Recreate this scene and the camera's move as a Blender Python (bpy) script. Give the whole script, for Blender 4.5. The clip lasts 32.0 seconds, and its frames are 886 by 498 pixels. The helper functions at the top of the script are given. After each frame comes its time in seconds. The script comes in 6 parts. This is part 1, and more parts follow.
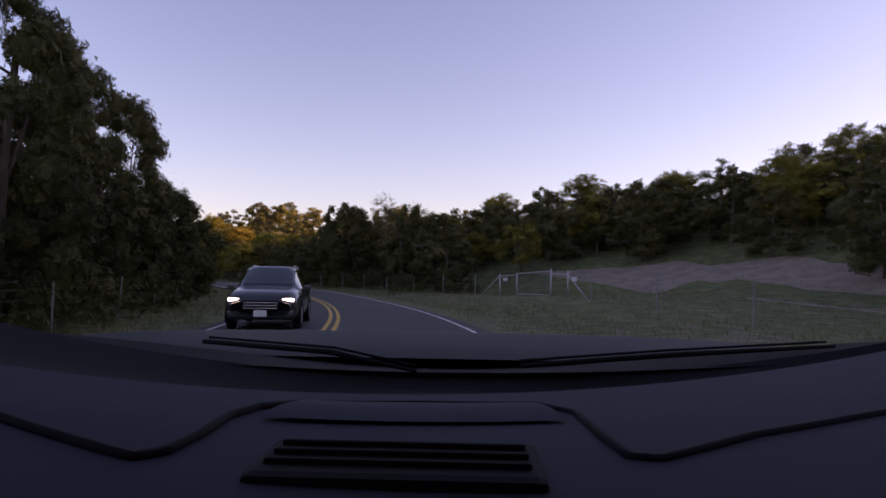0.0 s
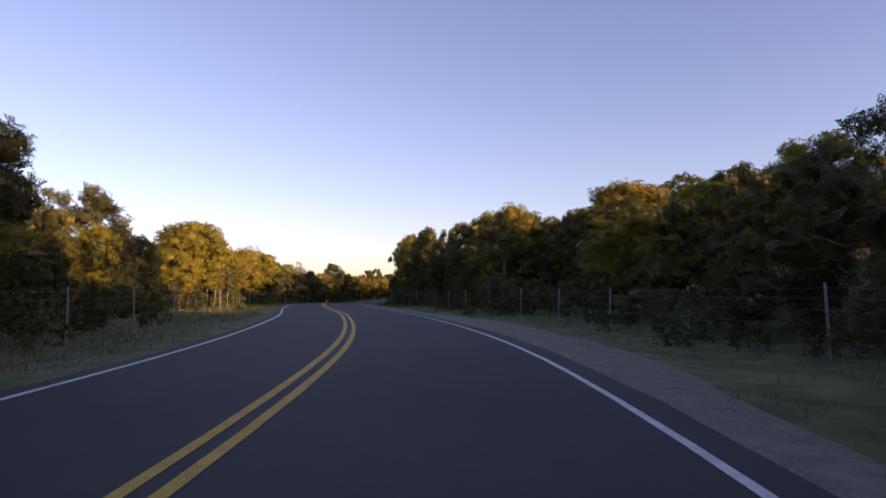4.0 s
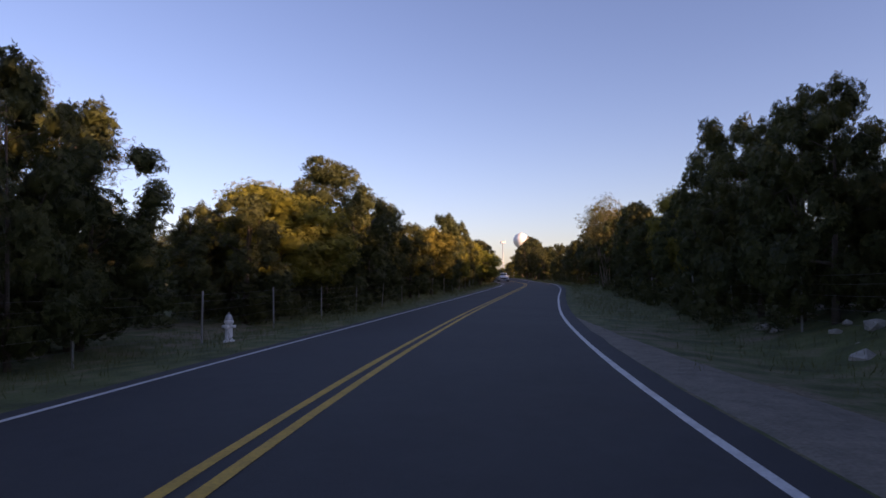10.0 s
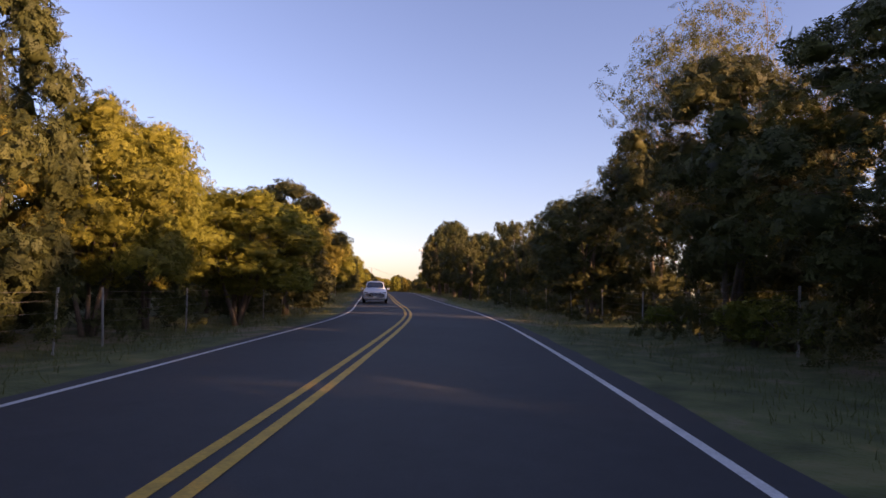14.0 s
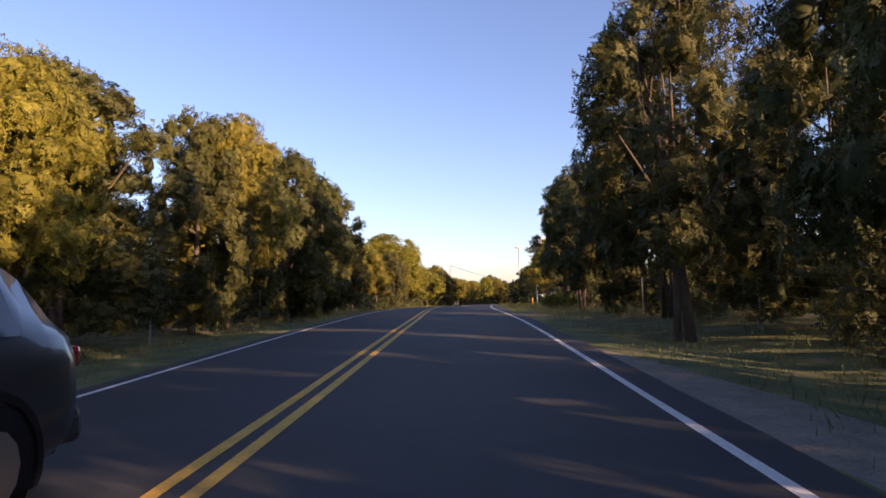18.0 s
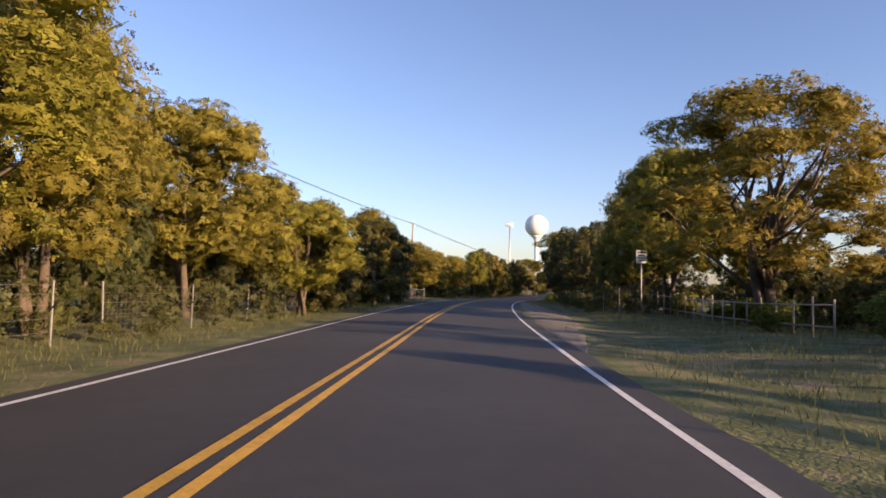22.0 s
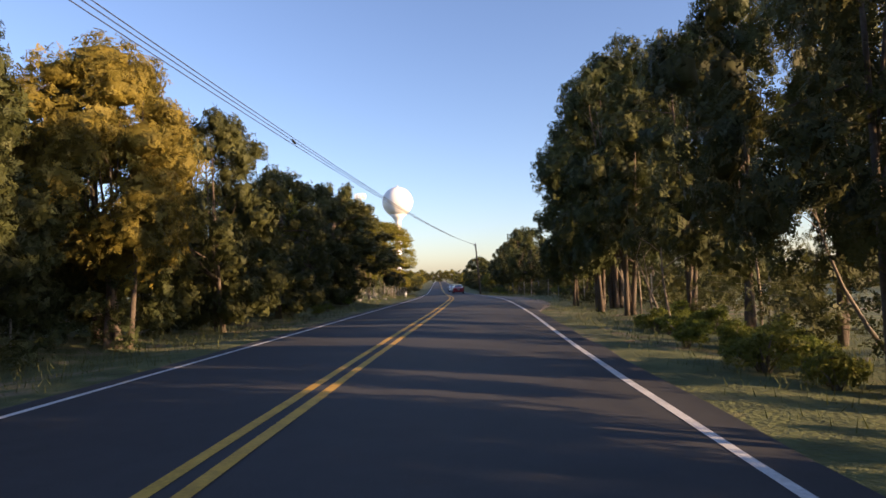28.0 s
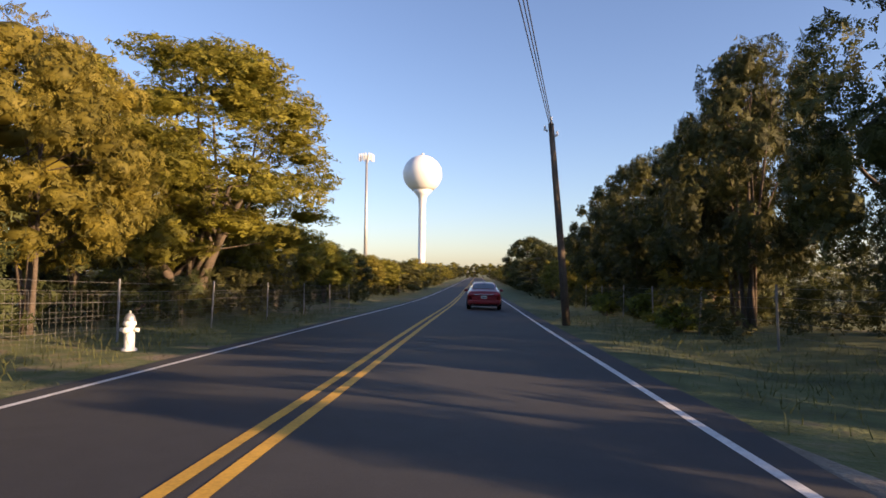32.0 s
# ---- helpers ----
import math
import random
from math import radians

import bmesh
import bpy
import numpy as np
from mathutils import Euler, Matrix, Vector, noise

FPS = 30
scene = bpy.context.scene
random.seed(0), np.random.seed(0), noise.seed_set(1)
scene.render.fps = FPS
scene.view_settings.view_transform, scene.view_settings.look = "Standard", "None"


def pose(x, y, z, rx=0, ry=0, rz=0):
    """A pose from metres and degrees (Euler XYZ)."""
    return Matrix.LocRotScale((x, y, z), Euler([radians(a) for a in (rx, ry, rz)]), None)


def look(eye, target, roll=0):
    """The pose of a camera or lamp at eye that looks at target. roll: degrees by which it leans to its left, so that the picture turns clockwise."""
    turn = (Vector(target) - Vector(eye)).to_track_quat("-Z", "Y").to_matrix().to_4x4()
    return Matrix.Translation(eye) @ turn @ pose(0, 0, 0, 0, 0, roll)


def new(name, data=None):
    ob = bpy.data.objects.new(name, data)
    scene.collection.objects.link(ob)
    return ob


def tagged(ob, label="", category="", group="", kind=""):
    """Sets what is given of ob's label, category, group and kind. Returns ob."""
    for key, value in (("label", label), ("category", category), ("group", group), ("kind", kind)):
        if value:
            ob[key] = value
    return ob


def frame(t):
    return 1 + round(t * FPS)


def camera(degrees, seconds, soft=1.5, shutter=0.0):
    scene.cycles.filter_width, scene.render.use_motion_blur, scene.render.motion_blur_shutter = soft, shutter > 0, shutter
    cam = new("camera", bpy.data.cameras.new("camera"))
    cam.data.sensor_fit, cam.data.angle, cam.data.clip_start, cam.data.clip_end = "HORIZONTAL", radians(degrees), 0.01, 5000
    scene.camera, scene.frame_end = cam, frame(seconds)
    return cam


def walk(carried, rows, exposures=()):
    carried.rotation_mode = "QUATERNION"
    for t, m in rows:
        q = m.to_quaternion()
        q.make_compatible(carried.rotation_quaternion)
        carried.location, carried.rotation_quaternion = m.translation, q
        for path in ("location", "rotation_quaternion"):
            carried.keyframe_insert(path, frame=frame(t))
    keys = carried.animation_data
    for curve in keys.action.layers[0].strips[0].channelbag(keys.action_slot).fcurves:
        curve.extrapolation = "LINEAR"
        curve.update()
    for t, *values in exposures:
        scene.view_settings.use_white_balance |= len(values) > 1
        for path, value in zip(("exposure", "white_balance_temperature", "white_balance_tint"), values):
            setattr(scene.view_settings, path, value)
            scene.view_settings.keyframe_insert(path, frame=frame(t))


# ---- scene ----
# Camera: fixed to a car that drives along a two-lane country road at about 20 m/s.
cam = camera(70.0, 32.0, soft=1.6)
PATH = [
    (0.0, pose(-13.99, -12.42, 0.00, 92.62, -0.81, 5.15)),
    (0.5, pose(-14.94, -3.45, -0.08, 92.52, -0.64, 9.82)),
    (1.0, pose(-16.60, 5.40, -0.14, 92.52, 0.06, 14.19)),
    (1.5, pose(-18.88, 14.09, -0.16, 92.46, 0.16, 17.97)),
    (2.0, pose(-21.77, 22.58, -0.16, 92.59, 0.46, 22.35)),
    (2.5, pose(-25.30, 30.80, -0.13, 92.75, -0.11, 26.67)),
    (3.0, pose(-29.46, 38.73, -0.06, 92.82, -1.34, 31.35)),
    (3.5, pose(-34.27, 46.27, 0.07, 94.26, -0.71, 37.06)),
    (4.0, pose(-39.71, 53.37, 0.23, 94.09, -0.34, 42.42)),
    (4.5, pose(-45.77, 59.95, 0.36, 93.83, -0.19, 47.30)),
    (5.0, pose(-52.33, 66.03, 0.43, 93.54, -0.17, 51.59)),
    (5.5, pose(-59.28, 71.64, 0.45, 92.93, -0.28, 55.14)),
    (6.0, pose(-66.53, 76.86, 0.44, 93.80, 0.33, 57.65)),
    (6.5, pose(-73.93, 81.89, 0.44, 93.99, 0.73, 58.27)),
    (7.0, pose(-81.19, 87.08, 0.44, 92.86, 0.34, 56.50)),
    (7.5, pose(-88.33, 92.43, 0.42, 92.17, -0.53, 55.73)),
    (8.0, pose(-95.44, 97.81, 0.37, 92.79, -0.16, 55.20)),
    (8.5, pose(-102.47, 103.27, 0.30, 92.97, 0.63, 53.63)),
    (9.0, pose(-109.27, 108.97, 0.18, 91.65, 0.32, 50.36)),
    (9.5, pose(-115.81, 114.95, 0.02, 92.01, 0.43, 48.27)),
    (10.0, pose(-122.18, 121.10, -0.12, 92.82, 0.87, 47.00)),
    (10.5, pose(-128.24, 127.54, -0.23, 93.37, -0.80, 44.11)),
    (11.0, pose(-134.00, 134.25, -0.27, 93.86, -0.88, 41.99)),
    (11.5, pose(-139.58, 141.09, -0.27, 93.79, -0.37, 40.89)),
    (12.0, pose(-144.94, 148.12, -0.21, 94.55, -0.33, 38.64)),
    (12.5, pose(-150.10, 155.26, -0.09, 95.07, 0.10, 37.90)),
    (13.0, pose(-155.29, 162.38, 0.05, 95.07, 1.09, 38.94)),
    (13.5, pose(-160.53, 169.43, 0.19, 94.60, -0.10, 39.00)),
    (14.0, pose(-165.83, 176.41, 0.30, 93.90, -0.69, 40.06)),
    (14.5, pose(-171.24, 183.30, 0.35, 93.40, -0.04, 40.95)),
    (15.0, pose(-176.80, 190.05, 0.39, 93.47, -0.01, 42.46)),
    (15.5, pose(-182.53, 196.74, 0.43, 93.56, 0.00, 44.66)),
    (16.0, pose(-188.57, 203.19, 0.49, 93.71, 0.02, 46.86)),
    (16.5, pose(-194.89, 209.27, 0.58, 94.68, 0.06, 48.37)),
    (17.0, pose(-201.22, 215.34, 0.71, 94.00, 0.29, 48.58)),
    (17.5, pose(-207.56, 221.42, 0.85, 94.11, 0.86, 48.44)),
    (18.0, pose(-213.92, 227.50, 1.02, 94.34, 1.46, 48.75)),
    (18.5, pose(-220.30, 233.54, 1.21, 95.04, 1.36, 49.16)),
    (19.0, pose(-226.72, 239.50, 1.38, 95.08, 0.98, 49.65)),
    (19.5, pose(-233.18, 245.41, 1.51, 94.00, 0.63, 49.95)),
    (20.0, pose(-239.62, 251.31, 1.56, 93.56, -0.81, 49.65)),
    (20.5, pose(-245.96, 257.28, 1.55, 93.23, -0.91, 48.30)),
    (21.0, pose(-252.10, 263.45, 1.50, 92.27, -1.00, 46.12)),
    (21.5, pose(-258.10, 269.72, 1.40, 92.42, -0.96, 46.21)),
    (22.0, pose(-264.15, 275.93, 1.28, 92.79, -1.15, 46.93)),
    (22.5, pose(-270.22, 282.09, 1.14, 93.19, -0.76, 46.76)),
    (23.0, pose(-276.22, 288.27, 1.02, 93.45, -0.54, 46.20)),
    (23.5, pose(-282.07, 294.57, 0.93, 93.53, -0.15, 45.67)),
    (24.0, pose(-287.79, 300.93, 0.86, 93.35, 0.02, 44.68)),
    (24.5, pose(-293.43, 307.34, 0.78, 93.17, 0.08, 43.29)),
    (25.0, pose(-298.98, 313.81, 0.68, 93.01, -0.02, 42.44)),
    (25.5, pose(-304.47, 320.34, 0.55, 92.68, -0.18, 40.96)),
    (26.0, pose(-309.76, 327.01, 0.40, 92.51, 0.03, 39.09)),
    (26.5, pose(-314.82, 333.88, 0.25, 92.50, 0.27, 36.95)),
    (27.0, pose(-319.55, 341.00, 0.10, 92.48, 0.69, 35.03)),
    (27.5, pose(-324.10, 348.23, -0.05, 91.92, 1.63, 34.09)),
    (28.0, pose(-328.62, 355.49, -0.17, 92.55, 1.42, 34.49)),
    (28.5, pose(-333.26, 362.66, -0.24, 93.49, 0.44, 34.43)),
    (29.0, pose(-337.63, 370.00, -0.30, 92.67, 0.71, 32.39)),
    (29.5, pose(-341.96, 377.33, -0.35, 93.04, 0.07, 34.28)),
    (30.0, pose(-346.42, 384.57, -0.42, 93.06, -0.33, 34.65)),
    (30.5, pose(-350.95, 391.77, -0.51, 92.94, -0.99, 35.48)),
    (31.0, pose(-355.54, 398.93, -0.63, 92.37, -0.93, 35.84)),
    (31.5, pose(-360.28, 405.99, -0.78, 92.68, -0.30, 37.56)),
    (32.0, pose(-365.19, 412.93, -0.98, 92.21, -0.57, 38.14)),
]
walk(cam, PATH, exposures=[(0.0, 1.3, 8900, 56), (4.0, 1.15, 7900, 48), (7.0, 0.94, 7300, 46), (10.0, 0.9, 7250, 45), (13.0, 1.16, 7700, 48), (15.5, 1.25, 7400, 44), (18.0, 1.26, 6900, 38), (20.0, 1.16, 6800, 34), (23.0, 1.06, 6800, 32), (27.0, 1.12, 6800, 30), (29.5, 1.38, 6850, 28), (32.0, 1.12, 6950, 29)])

# ---- world, sun, exposure ----
SUN_ELEV, SUN_AZ = 12.0, 78.0          # degrees above the horizon; degrees clockwise from +Y
world = bpy.data.worlds.new("evening_sky")
scene.world = world
world.use_nodes = True
wn, wl = world.node_tree.nodes, world.node_tree.links
sky = wn.new("ShaderNodeTexSky")
sky.sky_type, sky.sun_disc = "NISHITA", False
sky.sun_elevation, sky.sun_rotation = radians(SUN_ELEV), radians(SUN_AZ)
sky.altitude, sky.air_density, sky.dust_density, sky.ozone_density = 250, 1.0, 0.85, 3.0
wl.new(sky.outputs[0], wn["Background"].inputs["Color"])
wn["Background"].inputs["Strength"].default_value = 0.12
sun_lamp = bpy.data.lights.new("sun", "SUN")
sun_lamp.energy, sun_lamp.angle, sun_lamp.color = 5.0, radians(0.53), (1.0, 0.74, 0.40)
sun = new("sun", sun_lamp)
az = radians(SUN_AZ)
sun_dir = Vector((math.sin(az) * math.cos(radians(SUN_ELEV)), math.cos(az) * math.cos(radians(SUN_ELEV)), math.sin(radians(SUN_ELEV))))
sun.matrix_world = look((0, 0, 60), Vector((0, 0, 60)) - sun_dir)
tagged(sun, "low warm evening sun", "sun", kind="structure")

# ---- materials ----
def material(name):
    m = bpy.data.materials.new(name)
    m.use_nodes = True
    return m, m.node_tree.nodes, m.node_tree.links, m.node_tree.nodes["Principled BSDF"]

def ramp(nodes, stops):
    r = nodes.new("ShaderNodeValToRGB")
    r.color_ramp.elements[0].position, r.color_ramp.elements[0].color = stops[0][0], (*stops[0][1], 1)
    r.color_ramp.elements[1].position, r.color_ramp.elements[1].color = stops[-1][0], (*stops[-1][1], 1)
    for p, c in stops[1:-1]:
        r.color_ramp.elements.new(p).color = (*c, 1)
    return r

def noise_tex(nodes, links, scale, detail=4, coord="Object"):
    tc = nodes.new("ShaderNodeTexCoord")
    n = nodes.new("ShaderNodeTexNoise")
    n.inputs["Scale"].default_value, n.inputs["Detail"].default_value = scale, detail
    links.new(tc.outputs[coord], n.inputs["Vector"])
    return n

def plain(name, colour, rough=0.6, metal=0.0, vary=0.12, scale=6.0, bump=0.0, coat=0.0):
    """A surface of one base colour with a fine and a coarse variation and a little relief."""
    m, n, l, b = material(name)
    a, c = noise_tex(n, l, scale), noise_tex(n, l, scale * 7, 6)
    mix = n.new("ShaderNodeMath")
    mix.operation = "ADD"
    l.new(a.outputs["Fac"], mix.inputs[0])
    l.new(c.outputs["Fac"], mix.inputs[1])
    lo, hi = [tuple(max(0, min(1, v * (1 + s * vary))) for v in colour) for s in (-1.6, 1.6)]
    half = n.new("ShaderNodeMath")
    half.operation = "MULTIPLY"
    half.inputs[1].default_value = 0.5
    l.new(mix.outputs[0], half.inputs[0])
    r = ramp(n, [(0.3, lo), (0.7, hi)])
    l.new(half.outputs[0], r.inputs["Fac"])
    l.new(r.outputs["Color"], b.inputs["Base Color"])
    b.inputs["Roughness"].default_value, b.inputs["Metallic"].default_value = rough, metal
    b.inputs["Coat Weight"].default_value = coat
    if bump:
        bp = n.new("ShaderNodeBump")
        bp.inputs["Strength"].default_value, bp.inputs["Distance"].default_value = bump, 0.02
        l.new(c.outputs["Fac"], bp.inputs["Height"])
        l.new(bp.outputs["Normal"], b.inputs["Normal"])
    return m

def leaf_material(name, dark, light, through_light=0.35, cut=0.0, leaf=26.0):
    """Leaves: each spray its own tone, each tree its own cast; part of the light goes through. With cut, a spray is open between its leaves."""
    m, n, l, b = material(name)
    geo, info = n.new("ShaderNodeNewGeometry"), n.new("ShaderNodeObjectInfo")
    r = ramp(n, [(0.0, dark), (1.0, light)])
    nz = noise_tex(n, l, 0.55, 2)
    add = n.new("ShaderNodeMath")
    add.operation = "MULTIPLY_ADD"
    add.inputs[1].default_value = 0.45
    l.new(geo.outputs["Random Per Island"], add.inputs[0])
    sc = n.new("ShaderNodeMath")
    sc.operation = "MULTIPLY_ADD"
    sc.inputs[1].default_value, sc.inputs[2].default_value = 0.9, -0.2
    l.new(nz.outputs["Fac"], sc.inputs[0])
    l.new(sc.outputs[0], add.inputs[2])
    l.new(add.outputs[0], r.inputs["Fac"])
    hsv = n.new("ShaderNodeHueSaturation")
    hue = n.new("ShaderNodeMath")
    hue.operation = "MULTIPLY_ADD"
    hue.inputs[1].default_value, hue.inputs[2].default_value = 0.04, 0.488
    l.new(info.outputs["Random"], hue.inputs[0])
    l.new(hue.outputs[0], hsv.inputs["Hue"])
    l.new(r.outputs["Color"], hsv.inputs["Color"])
    l.new(hsv.outputs["Color"], b.inputs["Base Color"])
    b.inputs["Roughness"].default_value = 0.65
    b.inputs["Specular IOR Level"].default_value = 0.25
    tr = n.new("ShaderNodeBsdfTranslucent")
    l.new(hsv.outputs["Color"], tr.inputs["Color"])
    ms = n.new("ShaderNodeMixShader")
    ms.inputs[0].default_value = through_light
    l.new(b.outputs[0], ms.inputs[1])
    l.new(tr.outputs[0], ms.inputs[2])
    if cut:
        vor = n.new("ShaderNodeTexVoronoi")
        vor.inputs["Scale"].default_value = leaf
        tc = n.new("ShaderNodeTexCoord")
        l.new(tc.outputs["Object"], vor.inputs["Vector"])
        gap = n.new("ShaderNodeMath")
        gap.operation = "GREATER_THAN"
        gap.inputs[1].default_value = cut
        l.new(vor.outputs["Distance"], gap.inputs[0])
        clear, fin = n.new("ShaderNodeBsdfTransparent"), n.new("ShaderNodeMixShader")
        l.new(gap.outputs[0], fin.inputs[0])
        l.new(ms.outputs[0], fin.inputs[1])
        l.new(clear.outputs[0], fin.inputs[2])
        ms = fin
    l.new(ms.outputs[0], n["Material Output"].inputs["Surface"])
    return m

def ground_material():
    m, n, l, b = material("verge_ground")
    a, c, d = noise_tex(n, l, 0.09, 3), noise_tex(n, l, 1.3, 6), noise_tex(n, l, 14, 4)
    grass = ramp(n, [(0.3, (0.05, 0.068, 0.022)), (0.55, (0.11, 0.13, 0.042)), (0.75, (0.20, 0.18, 0.075))])
    dirt = ramp(n, [(0.3, (0.10, 0.075, 0.045)), (0.7, (0.26, 0.21, 0.14))])
    l.new(c.outputs["Fac"], grass.inputs["Fac"])
    l.new(d.outputs["Fac"], dirt.inputs["Fac"])
    sel = n.new("ShaderNodeMath")
    sel.operation = "ADD"
    l.new(a.outputs["Fac"], sel.inputs[0])
    l.new(c.outputs["Fac"], sel.inputs[1])
    rr = n.new("ShaderNodeMapRange")
    rr.inputs["From Min"].default_value, rr.inputs["From Max"].default_value = 1.06, 1.26
    l.new(sel.outputs[0], rr.inputs["Value"])
    mx = n.new("ShaderNodeMix")
    mx.data_type = "RGBA"
    l.new(rr.outputs[0], mx.inputs["Factor"])
    l.new(grass.outputs["Color"], mx.inputs["A"])
    l.new(dirt.outputs["Color"], mx.inputs["B"])
    l.new(mx.outputs["Result"], b.inputs["Base Color"])
    b.inputs["Roughness"].default_value = 0.95
    bp = n.new("ShaderNodeBump")
    bp.inputs["Strength"].default_value, bp.inputs["Distance"].default_value = 0.8, 0.06
    l.new(d.outputs["Fac"], bp.inputs["Height"])
    l.new(bp.outputs["Normal"], b.inputs["Normal"])
    return m

def asphalt_material():
    m, n, l, b = material("asphalt")
    a, c, d = noise_tex(n, l, 0.25, 3), noise_tex(n, l, 3.0, 5), noise_tex(n, l, 90, 3)
    r1 = ramp(n, [(0.3, (0.024, 0.025, 0.027)), (0.7, (0.043, 0.044, 0.046))])
    add = n.new("ShaderNodeMath")
    add.operation = "MULTIPLY_ADD"
    add.inputs[1].default_value = 0.4
    l.new(c.outputs["Fac"], add.inputs[0])
    s2 = n.new("ShaderNodeMath")
    s2.operation = "MULTIPLY"
    s2.inputs[1].default_value = 0.6
    l.new(a.outputs["Fac"], s2.inputs[0])
    l.new(s2.outputs[0], add.inputs[2])
    l.new(add.outputs[0], r1.inputs["Fac"])
    grit = n.new("ShaderNodeMix")
    grit.data_type, grit.blend_type = "RGBA", "MULTIPLY"
    grit.inputs["Factor"].default_value = 0.45
    r2 = ramp(n, [(0.35, (0.5, 0.5, 0.5)), (0.65, (1.5, 1.5, 1.5))])
    l.new(d.outputs["Fac"], r2.inputs["Fac"])
    l.new(r1.outputs["Color"], grit.inputs["A"])
    l.new(r2.outputs["Color"], grit.inputs["B"])
    l.new(grit.outputs["Result"], b.inputs["Base Color"])
    b.inputs["Roughness"].default_value = 0.8
    bp = n.new("ShaderNodeBump")
    bp.inputs["Strength"].default_value, bp.inputs["Distance"].default_value = 0.5, 0.006
    l.new(d.outputs["Fac"], bp.inputs["Height"])
    l.new(bp.outputs["Normal"], b.inputs["Normal"])
    return m

M = {
    "ground": ground_material(),
    "asphalt": asphalt_material(),
    "juniper": leaf_material("juniper_foliage", (0.017, 0.025, 0.010), (0.125, 0.122, 0.032), 0.2, 0.56, 28),
    "juniper_inner": leaf_material("juniper_inner_foliage", (0.017, 0.025, 0.010), (0.125, 0.122, 0.032), 0.2, 0.80, 14),
    "oak": leaf_material("oak_foliage", (0.05, 0.052, 0.012), (0.31, 0.258, 0.04), 0.34, 0.54, 24),
    "oak_inner": leaf_material("oak_inner_foliage", (0.05, 0.052, 0.012), (0.31, 0.258, 0.04), 0.34, 0.80, 14),
    # oak colours lightened and more translucent, so the spreading oaks look sunlit
    "live_oak": leaf_material("sunlit_oak_foliage", (0.07, 0.068, 0.014), (0.37, 0.305, 0.045), 0.45, 0.54, 24),
    "live_oak_inner": leaf_material("sunlit_oak_inner_foliage", (0.07, 0.068, 0.014), (0.37, 0.305, 0.045), 0.45, 0.80, 14),
    "sparse": leaf_material("young_foliage", (0.05, 0.05, 0.02), (0.22, 0.18, 0.06), 0.35, 0.40, 26),
    "shrub": leaf_material("shrub_foliage", (0.026, 0.034, 0.013), (0.12, 0.12, 0.036), 0.25, 0.56, 22),
    "green_shrub": leaf_material("green_shrub_foliage", (0.075, 0.095, 0.018), (0.29, 0.30, 0.055), 0.42, 0.56, 22),
    "grass": leaf_material("grass_blades", (0.055, 0.068, 0.02), (0.19, 0.18, 0.065), 0.3),
    "bark": plain("bark", (0.105, 0.08, 0.06), 0.95, vary=0.3, scale=3, bump=0.8),
    "pale_bark": plain("pale_bark", (0.19, 0.155, 0.12), 0.95, vary=0.25, scale=3, bump=0.6),
    "white_line": plain("white_road_paint", (0.62, 0.62, 0.6), 0.7, vary=0.18, scale=4),
    "yellow_line": plain("yellow_road_paint", (0.58, 0.33, 0.04), 0.7, vary=0.18, scale=4),
    "gravel": plain("pale_caliche_gravel", (0.19, 0.165, 0.13), 0.95, vary=0.25, scale=3, bump=0.9),
    "bank": plain("bare_pinkish_earth", (0.25, 0.19, 0.15), 0.95, vary=0.3, scale=1.2, bump=0.9),
    "galv": plain("galvanised_steel", (0.42, 0.42, 0.41), 0.45, 0.6, vary=0.1),
    "post": plain("weathered_steel_post", (0.30, 0.30, 0.29), 0.6, 0.2, vary=0.2),
    "wire": plain("fence_wire", (0.16, 0.155, 0.15), 0.6, 0.4),
    "wood": plain("weathered_wood", (0.30, 0.25, 0.20), 0.9, vary=0.2, scale=5, bump=0.5),
    "tower": plain("white_tower_paint", (0.80, 0.80, 0.80), 0.45, vary=0.03, scale=0.4),
    "white": plain("white_paint", (0.76, 0.76, 0.74), 0.5, vary=0.06),
    "cable": plain("black_cable", (0.03, 0.03, 0.035), 0.6),
    "rock": plain("limestone", (0.36, 0.33, 0.28), 0.95, vary=0.25, scale=1.5, bump=0.8),
    "dash": plain("dark_dashboard_plastic", (0.027, 0.029, 0.042), 0.75, vary=0.08, scale=12),
    "black": plain("black_rubber", (0.012, 0.012, 0.013), 0.8, vary=0.1),
    "bonnet": plain("dark_blue_bonnet_paint", (0.006, 0.007, 0.012), 0.6, 0.0, vary=0.05),
    "red": plain("red_car_paint", (0.30, 0.012, 0.016), 0.32, 0.3, vary=0.05, coat=0.8),
    "grey_paint": plain("dark_grey_car_paint", (0.03, 0.034, 0.042), 0.3, 0.3, vary=0.05, coat=0.8),
    "white_car": plain("white_car_paint", (0.66, 0.67, 0.68), 0.35, 0.0, vary=0.04, coat=0.6),
    "chrome": plain("chrome", (0.7, 0.7, 0.72), 0.15, 1.0, vary=0.03),
    "alloy": plain("alloy_rim", (0.42, 0.43, 0.45), 0.35, 0.9, vary=0.05),
    "tail": plain("red_tail_lens", (0.35, 0.01, 0.012), 0.2, vary=0.05, coat=1.0),
    "plate": plain("white_plate", (0.7, 0.7, 0.68), 0.5, vary=0.03),
    "ink": plain("dark_sign_ink", (0.04, 0.04, 0.05), 0.6),
    "glass": plain("dark_tinted_glass", (0.02, 0.024, 0.03), 0.06, vary=0.05, coat=1.0),
    "sign_white": plain("white_sign_sheet", (0.72, 0.72, 0.70), 0.5, vary=0.05),
}
